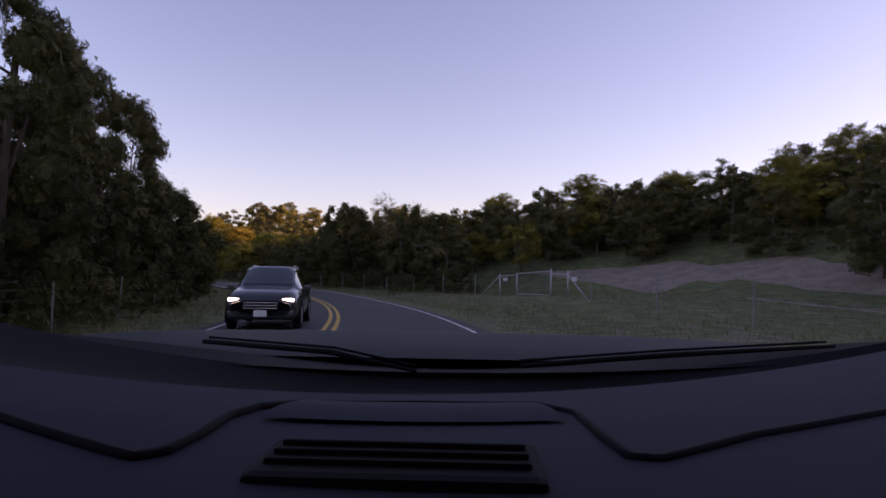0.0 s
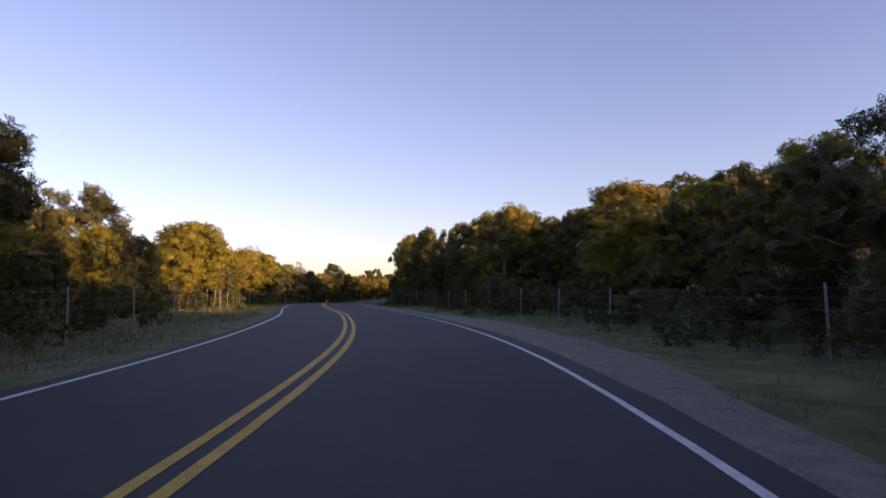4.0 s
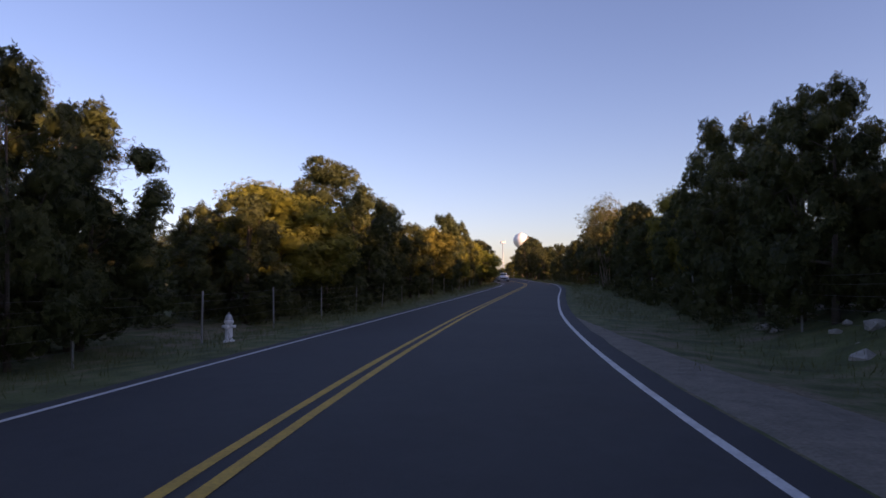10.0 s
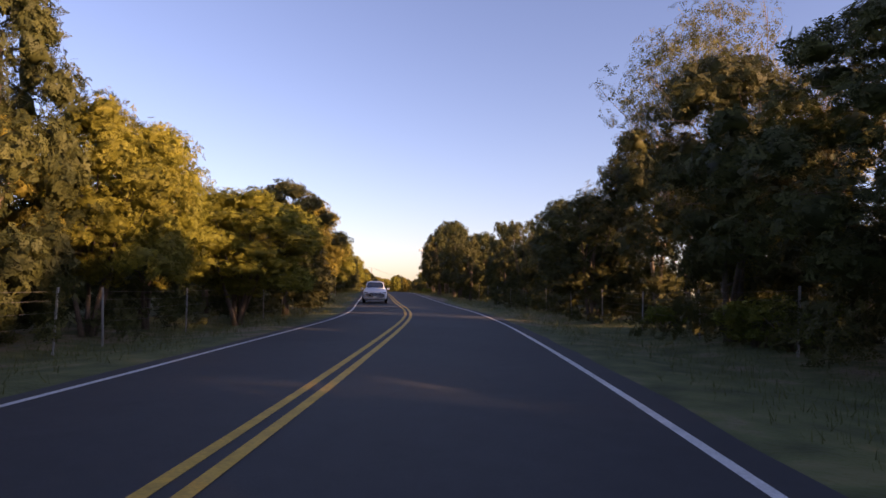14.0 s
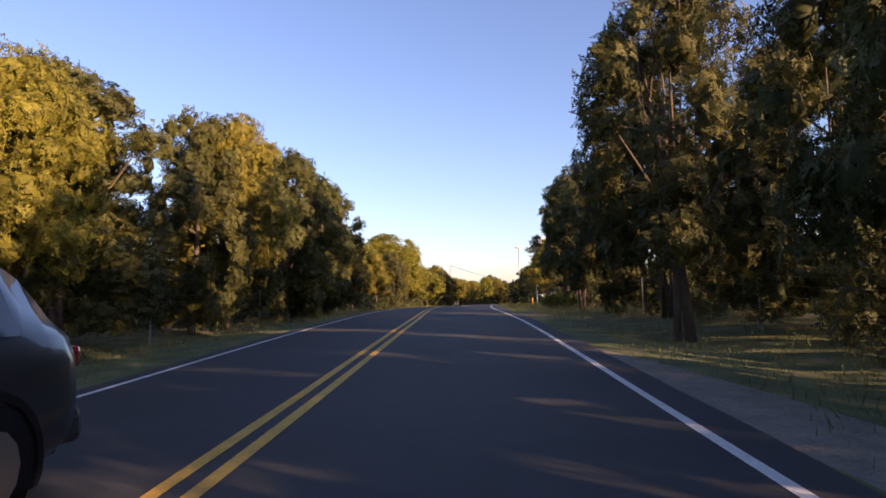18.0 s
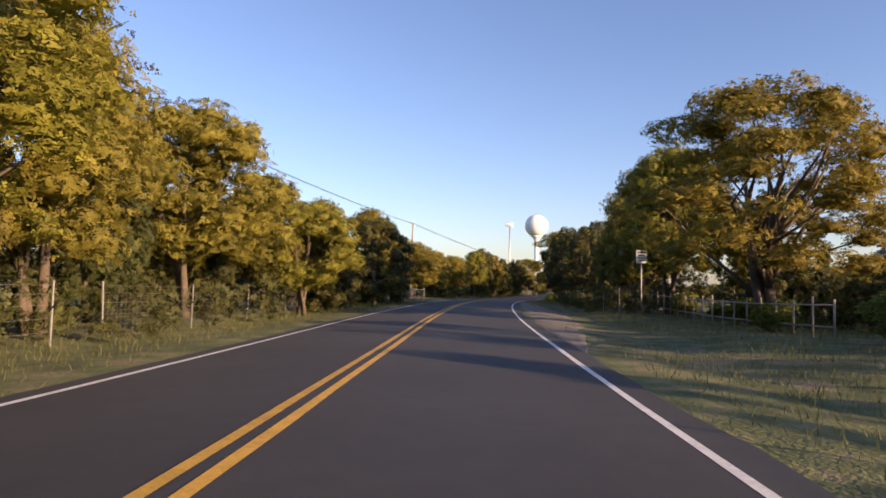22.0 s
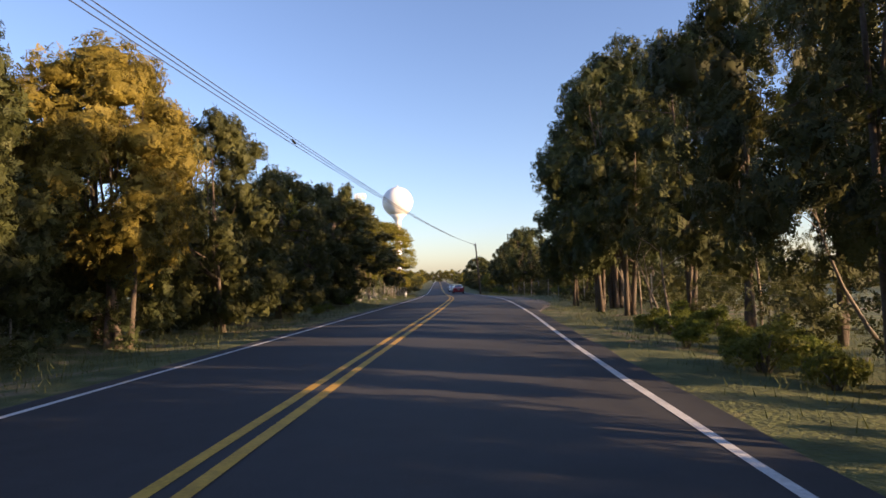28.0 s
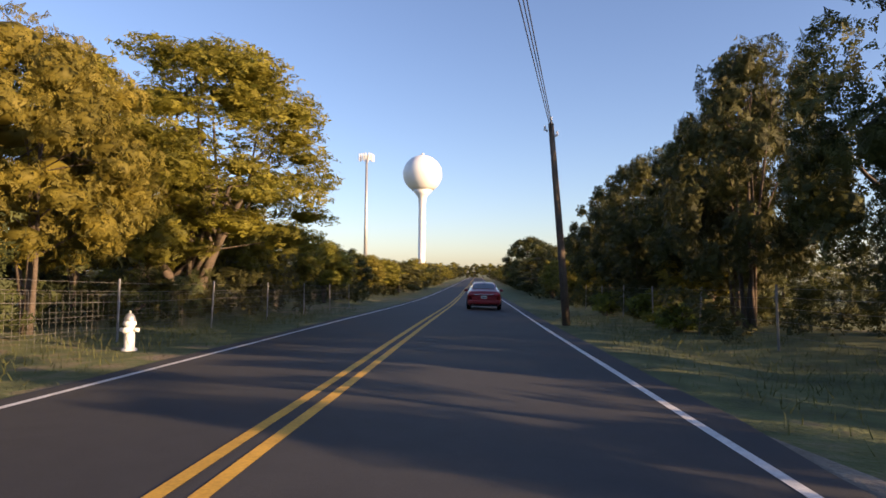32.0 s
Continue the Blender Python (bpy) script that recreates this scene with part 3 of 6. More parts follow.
def make_variant(kind, seed, heavy):
    """Meshes of one tree, 8 m high and 5.6 m wide: trunk with limbs, and crown."""
    rng = random.Random(seed)
    H, W = 8.0, 5.6
    b = Bag()
    v, f = [], []
    lumps = None
    if kind in "JTDOL":
        n, size, masses = {True: (7200, 0.23, 46), "mid": (3400, 0.31, 34), False: (520, 0.64, 16)}[heavy]
        if kind == "T":
            n, masses = int(n * 0.8), int(masses * 0.85)
        if kind == "L":
            n, size, masses = 14500, 0.155, 66
        lumps = crown_lumps(kind, rng, masses, W, H)
        if not heavy:
            lumps = [(p, r * 1.15, u * 1.15) for p, r, u in lumps]
        c, o = lump_leaves(lumps, rng, n)
        per, spread = 1, 0.05
    else:
        n, per, spread, size = (640, 9, 0.16, 0.23) if kind == "S" else (60, 3, 0.3, 0.16)
        c, o = crown_points(rng, n)
        c = c * np.array([W, W, H])
    stems = 1 if (kind == "J" and rng.random() < 0.4) else rng.choice((2, 3, 4))
    if not heavy:
        stems = 1
    sides = 6 if heavy else 4
    for k in range(stems):
        a = rng.uniform(0, 6.28)
        lean = rng.uniform(0.1, 0.5) if stems > 1 else rng.uniform(0, 0.25)
        top = H * (0.80 if kind in "JTD" else 0.60)
        if kind == "L":
            lean = rng.uniform(0.25, 0.6)
        r0 = rng.uniform(0.13, 0.19) / math.sqrt(stems) * (1.15 if kind in "OL" else 1)
        pts, rad = [], []
        for i in range(7):
            u = i / 6
            bend = 0.16 * math.sin(3 * u + k * 2 + seed)
            pts.append((math.cos(a) * (lean * 2.2 * u + bend) + 0.08 * k, math.sin(a) * (lean * 2.2 * u - bend), -0.25 + (top + 0.25) * u))
            rad.append(r0 * (1.25 if i == 0 else 1) * (1 - 0.78 * u))
        tube(v, f, pts, rad, sides)
        limbs = {"J": 7, "T": 10, "D": 10, "O": 9, "L": 30, "S": 12, "B": 15}[kind] // stems + 1
        if not heavy:
            limbs = 3
        for j in range(limbs):
            u = rng.uniform(0.25, 0.95)
            i = min(5, int(u * 6))
            st = Vector(pts[i]).lerp(Vector(pts[i + 1]), u * 6 - i)
            tgt = lumps[rng.randrange(len(lumps))][0].copy() if lumps and heavy else Vector(c[rng.randrange(len(c))])
            if tgt.z < st.z - 0.4:
                tgt.z = st.z + 0.5
            mid = st.lerp(tgt, 0.5) + Vector((rng.uniform(-0.3, 0.3), rng.uniform(-0.3, 0.3), rng.uniform(-0.25, 0.35)))
            rr = rad[i] * 0.6
            if kind == "L":
                mid += Vector((rng.uniform(-0.35, 0.35), rng.uniform(-0.35, 0.35), rng.uniform(-0.3, 0.1)))
            tube(v, f, [st, st.lerp(mid, 0.6), mid, mid.lerp(tgt, 0.6), tgt], [rr, rr * 0.8, rr * 0.6, rr * 0.4, rr * 0.16], max(3, sides - 2))
            if kind in "SB" and heavy:
                for q in range(7 if kind == "B" else 4):
                    p0 = mid.lerp(tgt, rng.random())
                    dv = Vector((rng.uniform(-1, 1), rng.uniform(-1, 1), rng.uniform(0.1, 1.2))) * rng.uniform(0.5, 1.1)
                    tube(v, f, [p0, p0 + dv * 0.5 + Vector((0, 0, 0.05)), p0 + dv], [rr * 0.28, rr * 0.2, rr * 0.08], 3)
    b.trunk = raw_mesh("trunk", v, f, True)
    b.trunk.materials.append(M["bark"] if kind in "JTD" else M["pale_bark"] if kind in "SB" else M["bark"])
    slim, loose = (0.52, 0.60) if lumps else (0.40, 0.75)
    b.crown = leaf_mesh("crown", c, o, per, spread, size, seed, slim, loose)
    if lumps:
        b.crown = with_inner(b.crown, lumps[::3] if kind == "T" else lumps[::2] if kind in "DL" else lumps, rng)
    leaf = {"J": "juniper", "T": "juniper", "D": "juniper", "O": "oak", "L": "live_oak", "S": "sparse", "B": "sparse"}[kind]
    b.crown.materials.append(M[leaf])
    if lumps:
        b.crown.materials.append(M[leaf + "_inner"])
    return b

VARIANTS = {}
for kd, cnt in (("J", 6), ("T", 4), ("D", 4), ("O", 6), ("L", 2), ("S", 3), ("B", 2)):
    for i in range(cnt):
        VARIANTS[kd, i, True] = make_variant(kd, 11 * i + ord(kd), True)
for kd, cnt in (("J", 3), ("T", 3), ("D", 3), ("O", 3), ("S", 3)):
    for i in range(cnt):
        VARIANTS[kd, i, "mid"] = make_variant(kd, 17 * i + ord(kd) + 3, "mid")
for kd, cnt in (("J", 3), ("O", 3)):
    for i in range(cnt):
        VARIANTS[kd, i, False] = make_variant(kd, 31 * i + ord(kd) + 5, False)
COUNT = {"J": 6, "T": 4, "D": 4, "O": 6, "L": 2, "S": 3, "B": 2}
TREE_NAMES = {
    "J": ("juniper_tree", "dark green juniper, dense scaly foliage"),
    "T": ("juniper_tree", "dark green juniper with bare lower trunks"),
    "D": ("juniper_tree", "dark full-crowned juniper above bare trunks"),
    "O": ("oak_tree", "yellow-green live oak, broad crown"),
    "L": ("oak_tree", "spreading live oak, gnarled limbs, leafy clumps"),
    "S": ("young_leafed_tree", "sparse tree with fresh thin leaves"),
    "B": ("bare_tree", "nearly bare tree, fine pale twigs"),
}
tree_rng = random.Random(42)

def tree(kind, s, d, h, w, heavy=True, group="roadside trees", variant=None):
    n = COUNT[kind] if heavy is True else 3
    w = max(w, 0.58 * h)
    var = VARIANTS[kind, tree_rng.randrange(n) if variant is None else variant, heavy]
    p = on_ground(s, d)
    name, label = TREE_NAMES[kind]
    size = "tall " if h > 10.5 else "low " if h < 6 else ""
    where = " behind the fence" if abs(d) > 9.5 else " beside the verge"
    root = new(name)
    root.matrix_world = Matrix.LocRotScale(p, Euler((0, 0, tree_rng.uniform(0, 6.28))), (w / 5.6, w / 5.6, h / 8.0))
    tagged(root, size + label + where, "tree", group)
    link_mesh("trunk", var.trunk, None, root)
    link_mesh("crown", var.crown, None, root)
    return root

tree('J', 18, -9.0, 9.6, 5.3)
tree('J', 21, -11.5, 8.0, 5.9, 'mid')
tree('J', 23, -9.5, 9.6, 5.8)
tree('J', 27, -11.8, 8.0, 5.7, 'mid')
tree('J', 30, -10.5, 7.9, 5.7, 'mid')
tree('J', 33.5, -10.4, 10.6, 6.0)
tree('J', 36, -8.6, 6.3, 5.6)
tree('J', 40, -9.2, 7.2, 4.4)
tree('B', 44, -9.4, 8.2, 5.6)
tree('J', 47, -11.7, 5.1, 3.0, 'mid')
tree('J', 50, -10.1, 5.7, 3.6, 'mid')
tree('J', 53, -8.6, 7.3, 5.0)
tree('J', 55, -11.0, 4.5, 2.7, 'mid')
tree('J', 56, 16.0, 5.4, 3.3)
tree('J', 57, 15.0, 7.4, 4.6)
tree('O', 57, -7.0, 5.6, 5.1)
tree('O', 58, 20.0, 4.3, 3.7)
tree('J', 59, 16.3, 6.1, 4.2, 'mid')
tree('O', 61, -9.5, 4.4, 2.7, 'mid')
tree('J', 62, 15.0, 8.6, 5)
tree('S', 65, 17.3, 8.6, 5.5, 'mid')
tree('J', 65, -8.6, 5.4, 3.6, 'mid')
tree('S', 68, 15.0, 10.4, 5.5)
tree('J', 69, 12.0, 9.5, 7.2)
tree('O', 69, -9.5, 4.7, 3.5, 'mid')
tree('J', 72, 12.0, 10.3, 5.2)
tree('J', 73, -7.0, 6.4, 3.6)
tree('J', 74, 14.0, 8.8, 7.9)
tree('J', 76, -10.1, 9.2, 6)
tree('J', 77, 16.2, 5.8, 4.1, 'mid')
tree('J', 79, -9.0, 8.6, 6.4)
tree('J', 79, 14.0, 6.9, 6.0)
tree('J', 83, -11.2, 8.8, 6)
tree('O', 83, 16.8, 5.7, 4.2, 'mid')
tree('J', 87, 16.4, 5.2, 3.8, 'mid')
tree('J', 87, -10.6, 8.0, 5.5, 'mid')
tree('J', 88, 20.0, 5.3, 5.0)
tree('O', 91, 16.5, 6.3, 4.2, 'mid')
tree('O', 91, -11.4, 5.4, 3.5, 'mid')
tree('J', 94, 15.6, 6.1, 3.7, 'mid')
tree('J', 95, -11.6, 5.3, 3.1, 'mid')
tree('O', 96, 22.0, 5.0, 5.2)
tree('J', 98, 15.6, 5.2, 3.2, 'mid')
tree('J', 99, -12.5, 4.8, 3.0, 'mid')
tree('O', 102, 15.6, 5.6, 3.9, 'mid')
tree('O', 103, -11.7, 4.6, 2.9, 'mid')
tree('O', 105, 22.0, 6.2, 7.3)
tree('J', 106, 17.1, 5.2, 3.5, 'mid')
tree('J', 107, -10.7, 4.3, 3.0, 'mid')
tree('J', 110, 15.7, 6.2, 4.6, 'mid')
tree('J', 112, -12.5, 4.0, 2.8, 'mid')
tree('J', 113, 16.3, 6.0, 4.1, 'mid')
tree('O', 114, 22.0, 7.8, 8.4)
tree('O', 116, -10.1, 4.2, 3.2)
tree('O', 117, 15.0, 7.1, 3.6)
tree('O', 119, -10.1, 6.6, 6.0)
tree('J', 121, 13.2, 7.2, 3.6)
tree('O', 122, -10.1, 6.8, 3.2)
tree('J', 122, -9.4, 6.1, 3.2)
tree('O', 124, 15.8, 8.6, 4.5)
tree('J', 126, 16.7, 6.4, 3.8, 'mid')
tree('J', 126, -9.4, 5.9, 4.3)
tree('J', 128, 13.2, 7.4, 3.7)
tree('O', 128, 15.0, 8.5, 4.3)
tree('O', 130, -12.5, 5.1, 3.4, 'mid')
tree('J', 131, 16.8, 7.0, 3.9, 'mid')
tree('J', 133, 13.2, 8.4, 4.5)
tree('O', 133, -11.1, 5.1, 2.9, 'mid')
tree('S', 135, 15.8, 8.8, 4.7)
tree('O', 137, -12.2, 4.9, 2.7, 'mid')
tree('J', 138, 13.2, 8.3, 5.0)
tree('O', 141, -10.1, 5.6, 4.5)
tree('J', 142, 11.4, 9.1, 4.6)
tree('O', 143, -10.9, 5.7, 3.2)
tree('O', 145, -10.9, 6.5, 3.8)
tree('J', 146, 11.4, 8.4, 4.2)
tree('J', 149, 14.0, 6.3, 4.0, 'mid')
tree('O', 149, -11.6, 6.1, 4.0, 'mid')
tree('J', 152, 12.3, 8.8, 6.6)
tree('O', 153, -10.9, 7.2, 5.9)
tree('O', 155, -11.7, 5.7, 4.2, 'mid')
tree('J', 156, 12.8, 7.3, 4.5, 'mid')
tree('O', 157, -10.1, 7.2, 7.6)
tree('J', 160, 12.3, 8.8, 5.0)
tree('S', 161, -10.9, 7.8, 4.6)
tree('J', 163, -9.4, 7.1, 3.8)
tree('S', 164, -11.7, 8.7, 6.0)
tree('J', 164, 13.8, 9.0, 5.5, 'mid')
tree('J', 166, -12.8, 6.4, 3.9, 'mid')
tree('J', 168, -10.1, 6.8, 3.8)
tree('O', 168, 11.4, 9.8, 4.9)
tree('J', 171, -11.9, 5.7, 4.0, 'mid')
tree('J', 172, 11.5, 10.5, 5.5)
tree('J', 173, -10.1, 6.5, 3.3)
tree('J', 176, -9.4, 5.8, 3.3)
tree('J', 177, 10.6, 10.2, 5)
tree('J', 179, -11.0, 5.5, 3.1, 'mid')
tree('O', 180, 11.4, 8.8, 5.9)
tree('O', 181, -10.1, 7.2, 4.6)
tree('J', 183, 12.5, 10, 5)
tree('J', 184, -12.5, 7.5, 4.5, 'mid')
tree('S', 186, -9.4, 8, 5.5)
tree('J', 187, 11.4, 9.2, 4.6)
tree('J', 189, -7.8, 6.4, 3.2)
tree('J', 191, 11.4, 5.6, 3.4, 'mid')
tree('J', 192, -8.6, 6.2, 4.9)
tree('S', 193, -10.9, 7.3, 6.6)
tree('J', 194, 9.7, 6.1, 3.2)
tree('J', 196, 9.7, 6.1, 3.2)
tree('J', 197, -13.1, 5.2, 3.5, 'mid')
tree('J', 199, 9.7, 6.5, 3.3)
tree('J', 201, -8.6, 5.2, 4.4)
tree('J', 203, -11.8, 5.2, 2.9, 'mid')
tree('J', 203, 9.7, 7.7, 3.8)
tree('O', 205, -9.4, 6.4, 6)
tree('J', 207, 11.2, 6.7, 4.8, 'mid')
tree('O', 207, -9.4, 6.2, 6.1)
tree('D', 211.5, -9.2, 8.6, 6.8)
tree('O', 211, -13.0, 5.4, 4.0, 'mid')
tree('J', 211, 10.2, 5.8, 4.0)
tree('J', 214, -10.1, 5.7, 3.3, 'mid')
tree('O', 214, 11.4, 6.3, 3.2)
tree('O', 217, 12.8, 5.8, 3.4, 'mid')
tree('J', 217, -8.6, 7.3, 6.0)
tree('O', 219, 11.4, 7.0, 4.3)
tree('O', 220, -11.7, 5.4, 3.3, 'mid')
tree('J', 221, 9.7, 5.4, 4.1)
tree('O', 222, -10.9, 6.2, 3.2)
tree('J', 223, -9.4, 6.7, 3.3)
tree('J', 224, 11.5, 5.1, 3.4, 'mid')
tree('J', 226, -7.8, 6.0, 4.6)
tree('J', 227, 9.7, 6.6, 3.3)
tree('J', 229, 9.7, 7.2, 4.0)
tree('O', 230, -9.4, 5.2, 3.2)
tree('J', 232, 9.7, 7.5, 3.8)
tree('O', 233, -7.8, 6.1, 5.1)
tree('J', 235, 12.8, 5.5, 3.6, 'mid')
tree('O', 237, -10.3, 5.7, 4.3, 'mid')
tree('O', 238, 10.6, 7.5, 3.7)
tree('J', 241, -7.8, 8.1, 4.2)
tree('J', 241, 10.6, 8.2, 4.8)
tree('T', 244, 12.8, 5.9, 4.4, 'mid')
tree('O', 244, -7.8, 6.9, 3.5)
tree('T', 246, 9.7, 7.4, 5.0)
tree('S', 247, 8.6, 9.5, 6.5)
tree('S', 248, -8.6, 6.9, 3.4)
tree('J', 249, 10.6, 8.8, 4.4)
tree('O', 250, -7.8, 5.1, 3.2)
tree('S', 253, 13.2, 9, 6.0)
tree('J', 253, -7.8, 6.8, 4.6)
tree('T', 255, 14.8, 8.3, 5.8, 'mid')
tree('O', 256, -7.8, 6.3, 3.2)
tree('O', 257, 12.3, 8.2, 5.2)
tree('J', 258, -9.3, 5.1, 3.1, 'mid')
tree('D', 260, 9.7, 7, 6.5)
tree('J', 262.5, -9.2, 9.0, 4.6)
tree('S', 262, 13.1, 6.4, 4.4, 'mid')
tree('O', 263, -10.0, 5.8, 3.3, 'mid')
tree('S', 265, 12.3, 7.5, 5.5)
tree('O', 266, -8.6, 7.0, 5.5)
tree('S', 268, 12.3, 8.8, 5.7)
tree('D', 266, 9.2, 8.2, 6.4)
tree('O', 269, -8.6, 7.0, 3.5)
tree('D', 270, 12.2, 6.3, 4.1, 'mid')
tree('O', 272, -10.1, 5.5, 3.7, 'mid')
tree('S', 272, 11.6, 13.5, 9.0)
tree('S', 276.5, 11.0, 10.5, 6.5)
tree('O', 274, -7.0, 5.7, 7.0)
tree('S', 276, 13.2, 8.8, 9.5)
tree('O', 278, -8.2, 5.2, 3.4, 'mid')
tree('D', 279, 8.8, 6.4, 6.0)
tree('D', 281, 9.7, 6.6, 3.4)
tree('J', 281, -8.6, 5.8, 3.6, 'mid')
tree('D', 284, 11.6, 5.3, 3.3, 'mid')
tree('J', 285, -7.0, 7.9, 7.3)
tree('J', 287, -10.6, 6.5, 4.3, 'mid')
tree('D', 288, 9.7, 7.4, 4.3)
tree('S', 288, 12.3, 8.8, 6.3)
tree('O', 289, -8.6, 7.2, 5.2)
tree('T', 290, 13.5, 6.1, 4.2, 'mid')
tree('J', 291, -9.7, 5.5, 3.8, 'mid')
tree('S', 293, 10.6, 7.3, 6.5)
tree('O', 294, -7.0, 7.9, 5.6)
tree('T', 295, 11.8, 6.2, 4.5, 'mid')
tree('J', 298, -10.1, 6.0, 4.2, 'mid')
tree('T', 298, 9.7, 7.1, 4.7)
tree('O', 301, -8.6, 7.7, 5.9)
tree('J', 301, 11.8, 6.2, 4.6, 'mid')
tree('O', 305, -8.6, 7.6, 4.8)
tree('J', 305, 9.7, 7.6, 4.2)
tree('O', 308, -9.8, 6.3, 4.2, 'mid')
tree('T', 308, 10.3, 5.8, 3.4, 'mid')
tree('J', 311, -7.8, 6.5, 4.1)
tree('J', 311, 10.3, 5.4, 3.0, 'mid')
tree('O', 314, -11.0, 5.2, 3.2, 'mid')
tree('T', 314, 7.9, 6.9, 3.4)
tree('O', 316, -9.4, 7, 3.9)
tree('O', 317, -7.0, 7.4, 6)
tree('J', 317, 9.7, 7.4, 7.1)
tree('T', 319, 10.3, 5.8, 4.0, 'mid')
tree('J', 320, -10.4, 6.8, 4.7, 'mid')
tree('T', 322, 7.9, 8.0, 4.0)
tree('J', 323, -10.6, 7.8, 4.8, 'mid')
tree('J', 324, 9.3, 6.9, 5.0, 'mid')
tree('J', 325, -9.4, 8.4, 4.9)
tree('D', 327, 7.9, 9.8, 5.6)
tree('O', 328, -10.7, 7.4, 5.4, 'mid')
tree('D', 334, 6.8, 9.8, 6.2)
tree('O', 331, -7.8, 6.9, 3.8)
tree('J', 334, 10.6, 7.8, 4.9, 'mid')
tree('J', 334, -8.6, 7.6, 7.0)
tree('O', 337, -11.0, 7.1, 4.7, 'mid')
tree('J', 338, 11.1, 8.4, 5.6, 'mid')
tree('J', 340, -7.8, 8.1, 4.1)
tree('D', 341, 8.8, 10.8, 6.0)
tree('T', 347.5, 10.0, 10.0, 5.4)
tree('O', 343, -7.8, 8.8, 5)
tree('J', 345, 10.9, 6.6, 4.5, 'mid')
tree('J', 347, -8.6, 9.0, 5.5)
tree('J', 348, 8.6, 6.8, 3.4)
tree('J', 351, -7.8, 9.2, 6)
tree('D', 352.5, 8.0, 7.2, 4.2)
tree('J', 354, -7.8, 9.4, 6.5)
tree('T', 356, 8.6, 8.6, 5)
tree('J', 356, -9.7, 6.5, 4.5, 'mid')
tree('T', 359, 10.2, 6.7, 3.7, 'mid')
tree('J', 359, -7.0, 8.8, 6)
tree('J', 361, -9.0, 8.2, 4.8)
tree('T', 362, 8.8, 9.2, 5.7)
tree('J', 364, -8.6, 7.0, 4.2)
tree('T', 366, 18.9, 7.0, 4.0, 'mid')
tree('J', 369, -9.4, 6.0, 4.0)
tree('D', 363.5, 10.4, 10.0, 5.0)
tree('D', 380, 11.6, 8.2, 6.4)
tree('J', 372, -13.1, 5.1, 3.6, 'mid')
tree('O', 375, -12.0, 5.3, 5.1)
tree('O', 378, -13.9, 5.2, 3.0, 'mid')
tree('O', 381, -12.0, 7.1, 7.7)
tree('O', 385, -8.6, 6.5, 3.3)
tree('J', 385, -7.0, 6.4, 3.3)
tree('O', 389, -11.0, 7.7, 5.2)
tree('O', 392, -12.7, 7.1, 4.2, 'mid')
tree('O', 395, -12.8, 8.1, 6.0, 'mid')
tree('S', 396, 16.7, 5.4, 4.1)
tree('L', 398, -9.5, 9.4, 9.5, variant=1)
tree('S', 400, 15.8, 5.5, 3.2)
tree('O', 401, -10.3, 8.6, 4.9, 'mid')
tree('O', 404, -9.8, 9.0, 7.4)
tree('J', 409, -11.5, 8.1, 4.5, 'mid')
tree('O', 413, -10.0, 8.8, 8.0)
tree('J', 416, -11.3, 6.2, 3.5, 'mid')
tree('O', 419, -7.0, 6.0, 5.4)
tree('L', 414.5, 13.6, 10.0, 11.5, variant=0)
tree('O', 420, -9.4, 7.2, 3.6)
tree('J', 422, -7.0, 4.4, 4.2)
tree('J', 423, 17.5, 7.6, 4.6, 'mid')
tree('O', 425, -11.3, 4.1, 2.3, 'mid')
tree('O', 426, 12.5, 10.2, 7)
tree('O', 427, -10.4, 5.1, 3.7, 'mid')
tree('O', 429, 17.9, 7.0, 4.6, 'mid')
tree('O', 430, -9.4, 7.5, 4.4)
tree('O', 433, 12.8, 10.2, 6.6)
tree('O', 433, -11.0, 6.0, 4.0, 'mid')
tree('O', 437, 13.0, 9.8, 6.2)
tree('J', 436, -7.0, 6.8, 6.0)
tree('O', 438, 11.8, 6.8, 4.2)
tree('O', 440, -8.6, 8.2, 4.8)
tree('T', 441, 13.4, 5.1, 3.3, 'mid')
tree('O', 444, -8.6, 6.4, 3.2)
tree('T', 444, 11.4, 5.5, 3.2)
tree('J', 446, -8.6, 8.0, 5.2)
tree('T', 447, 9.7, 7.2, 5.9)
tree('J', 448, -9.7, 5.6, 3.5, 'mid')
tree('T', 450, 10.6, 7.7, 4.5)
tree('O', 451, -7.8, 6.5, 7.7)
tree('O', 451, -16.0, 6.0, 6.8)
tree('T', 453, 8.6, 7.2, 4.1)
tree('T', 453, 11.4, 8.4, 5.7)
tree('J', 457, -17.0, 6.5, 6.1)
tree('T', 457, 8.6, 8.3, 4.1)
tree('T', 461, 9.5, 6.5, 4.8, 'mid')
tree('O', 463, -16.5, 5.8, 6.8)
tree('T', 465, 10.0, 5.8, 3.2, 'mid')
tree('T', 469, 7.9, 6.2, 3.2)
tree('O', 470, -15.5, 6.2, 6.8)
tree('L', 471, 8.0, 9.0, 9.0, variant=0)
tree('O', 473, -12.5, 6.5, 5.1)
tree('T', 476, 6.8, 8.8, 5.5)
tree('O', 476, -10.1, 6.0, 4.3)
tree('T', 478, 10.6, 8.8, 6.6)
tree('O', 480, -10.1, 6.2, 4.6)
tree('O', 481, -12.5, 7.3, 6.3)
tree('T', 482, 12.6, 6.7, 3.9, 'mid')
tree('O', 486, -10.1, 6.7, 5.8)
tree('D', 486, 7.2, 9.6, 5.4)
tree('O', 489, -14.1, 5.6, 3.6, 'mid')
tree('D', 489, 10.1, 6.3, 4.2, 'mid')
tree('O', 492, -11.7, 7.0, 6.6)
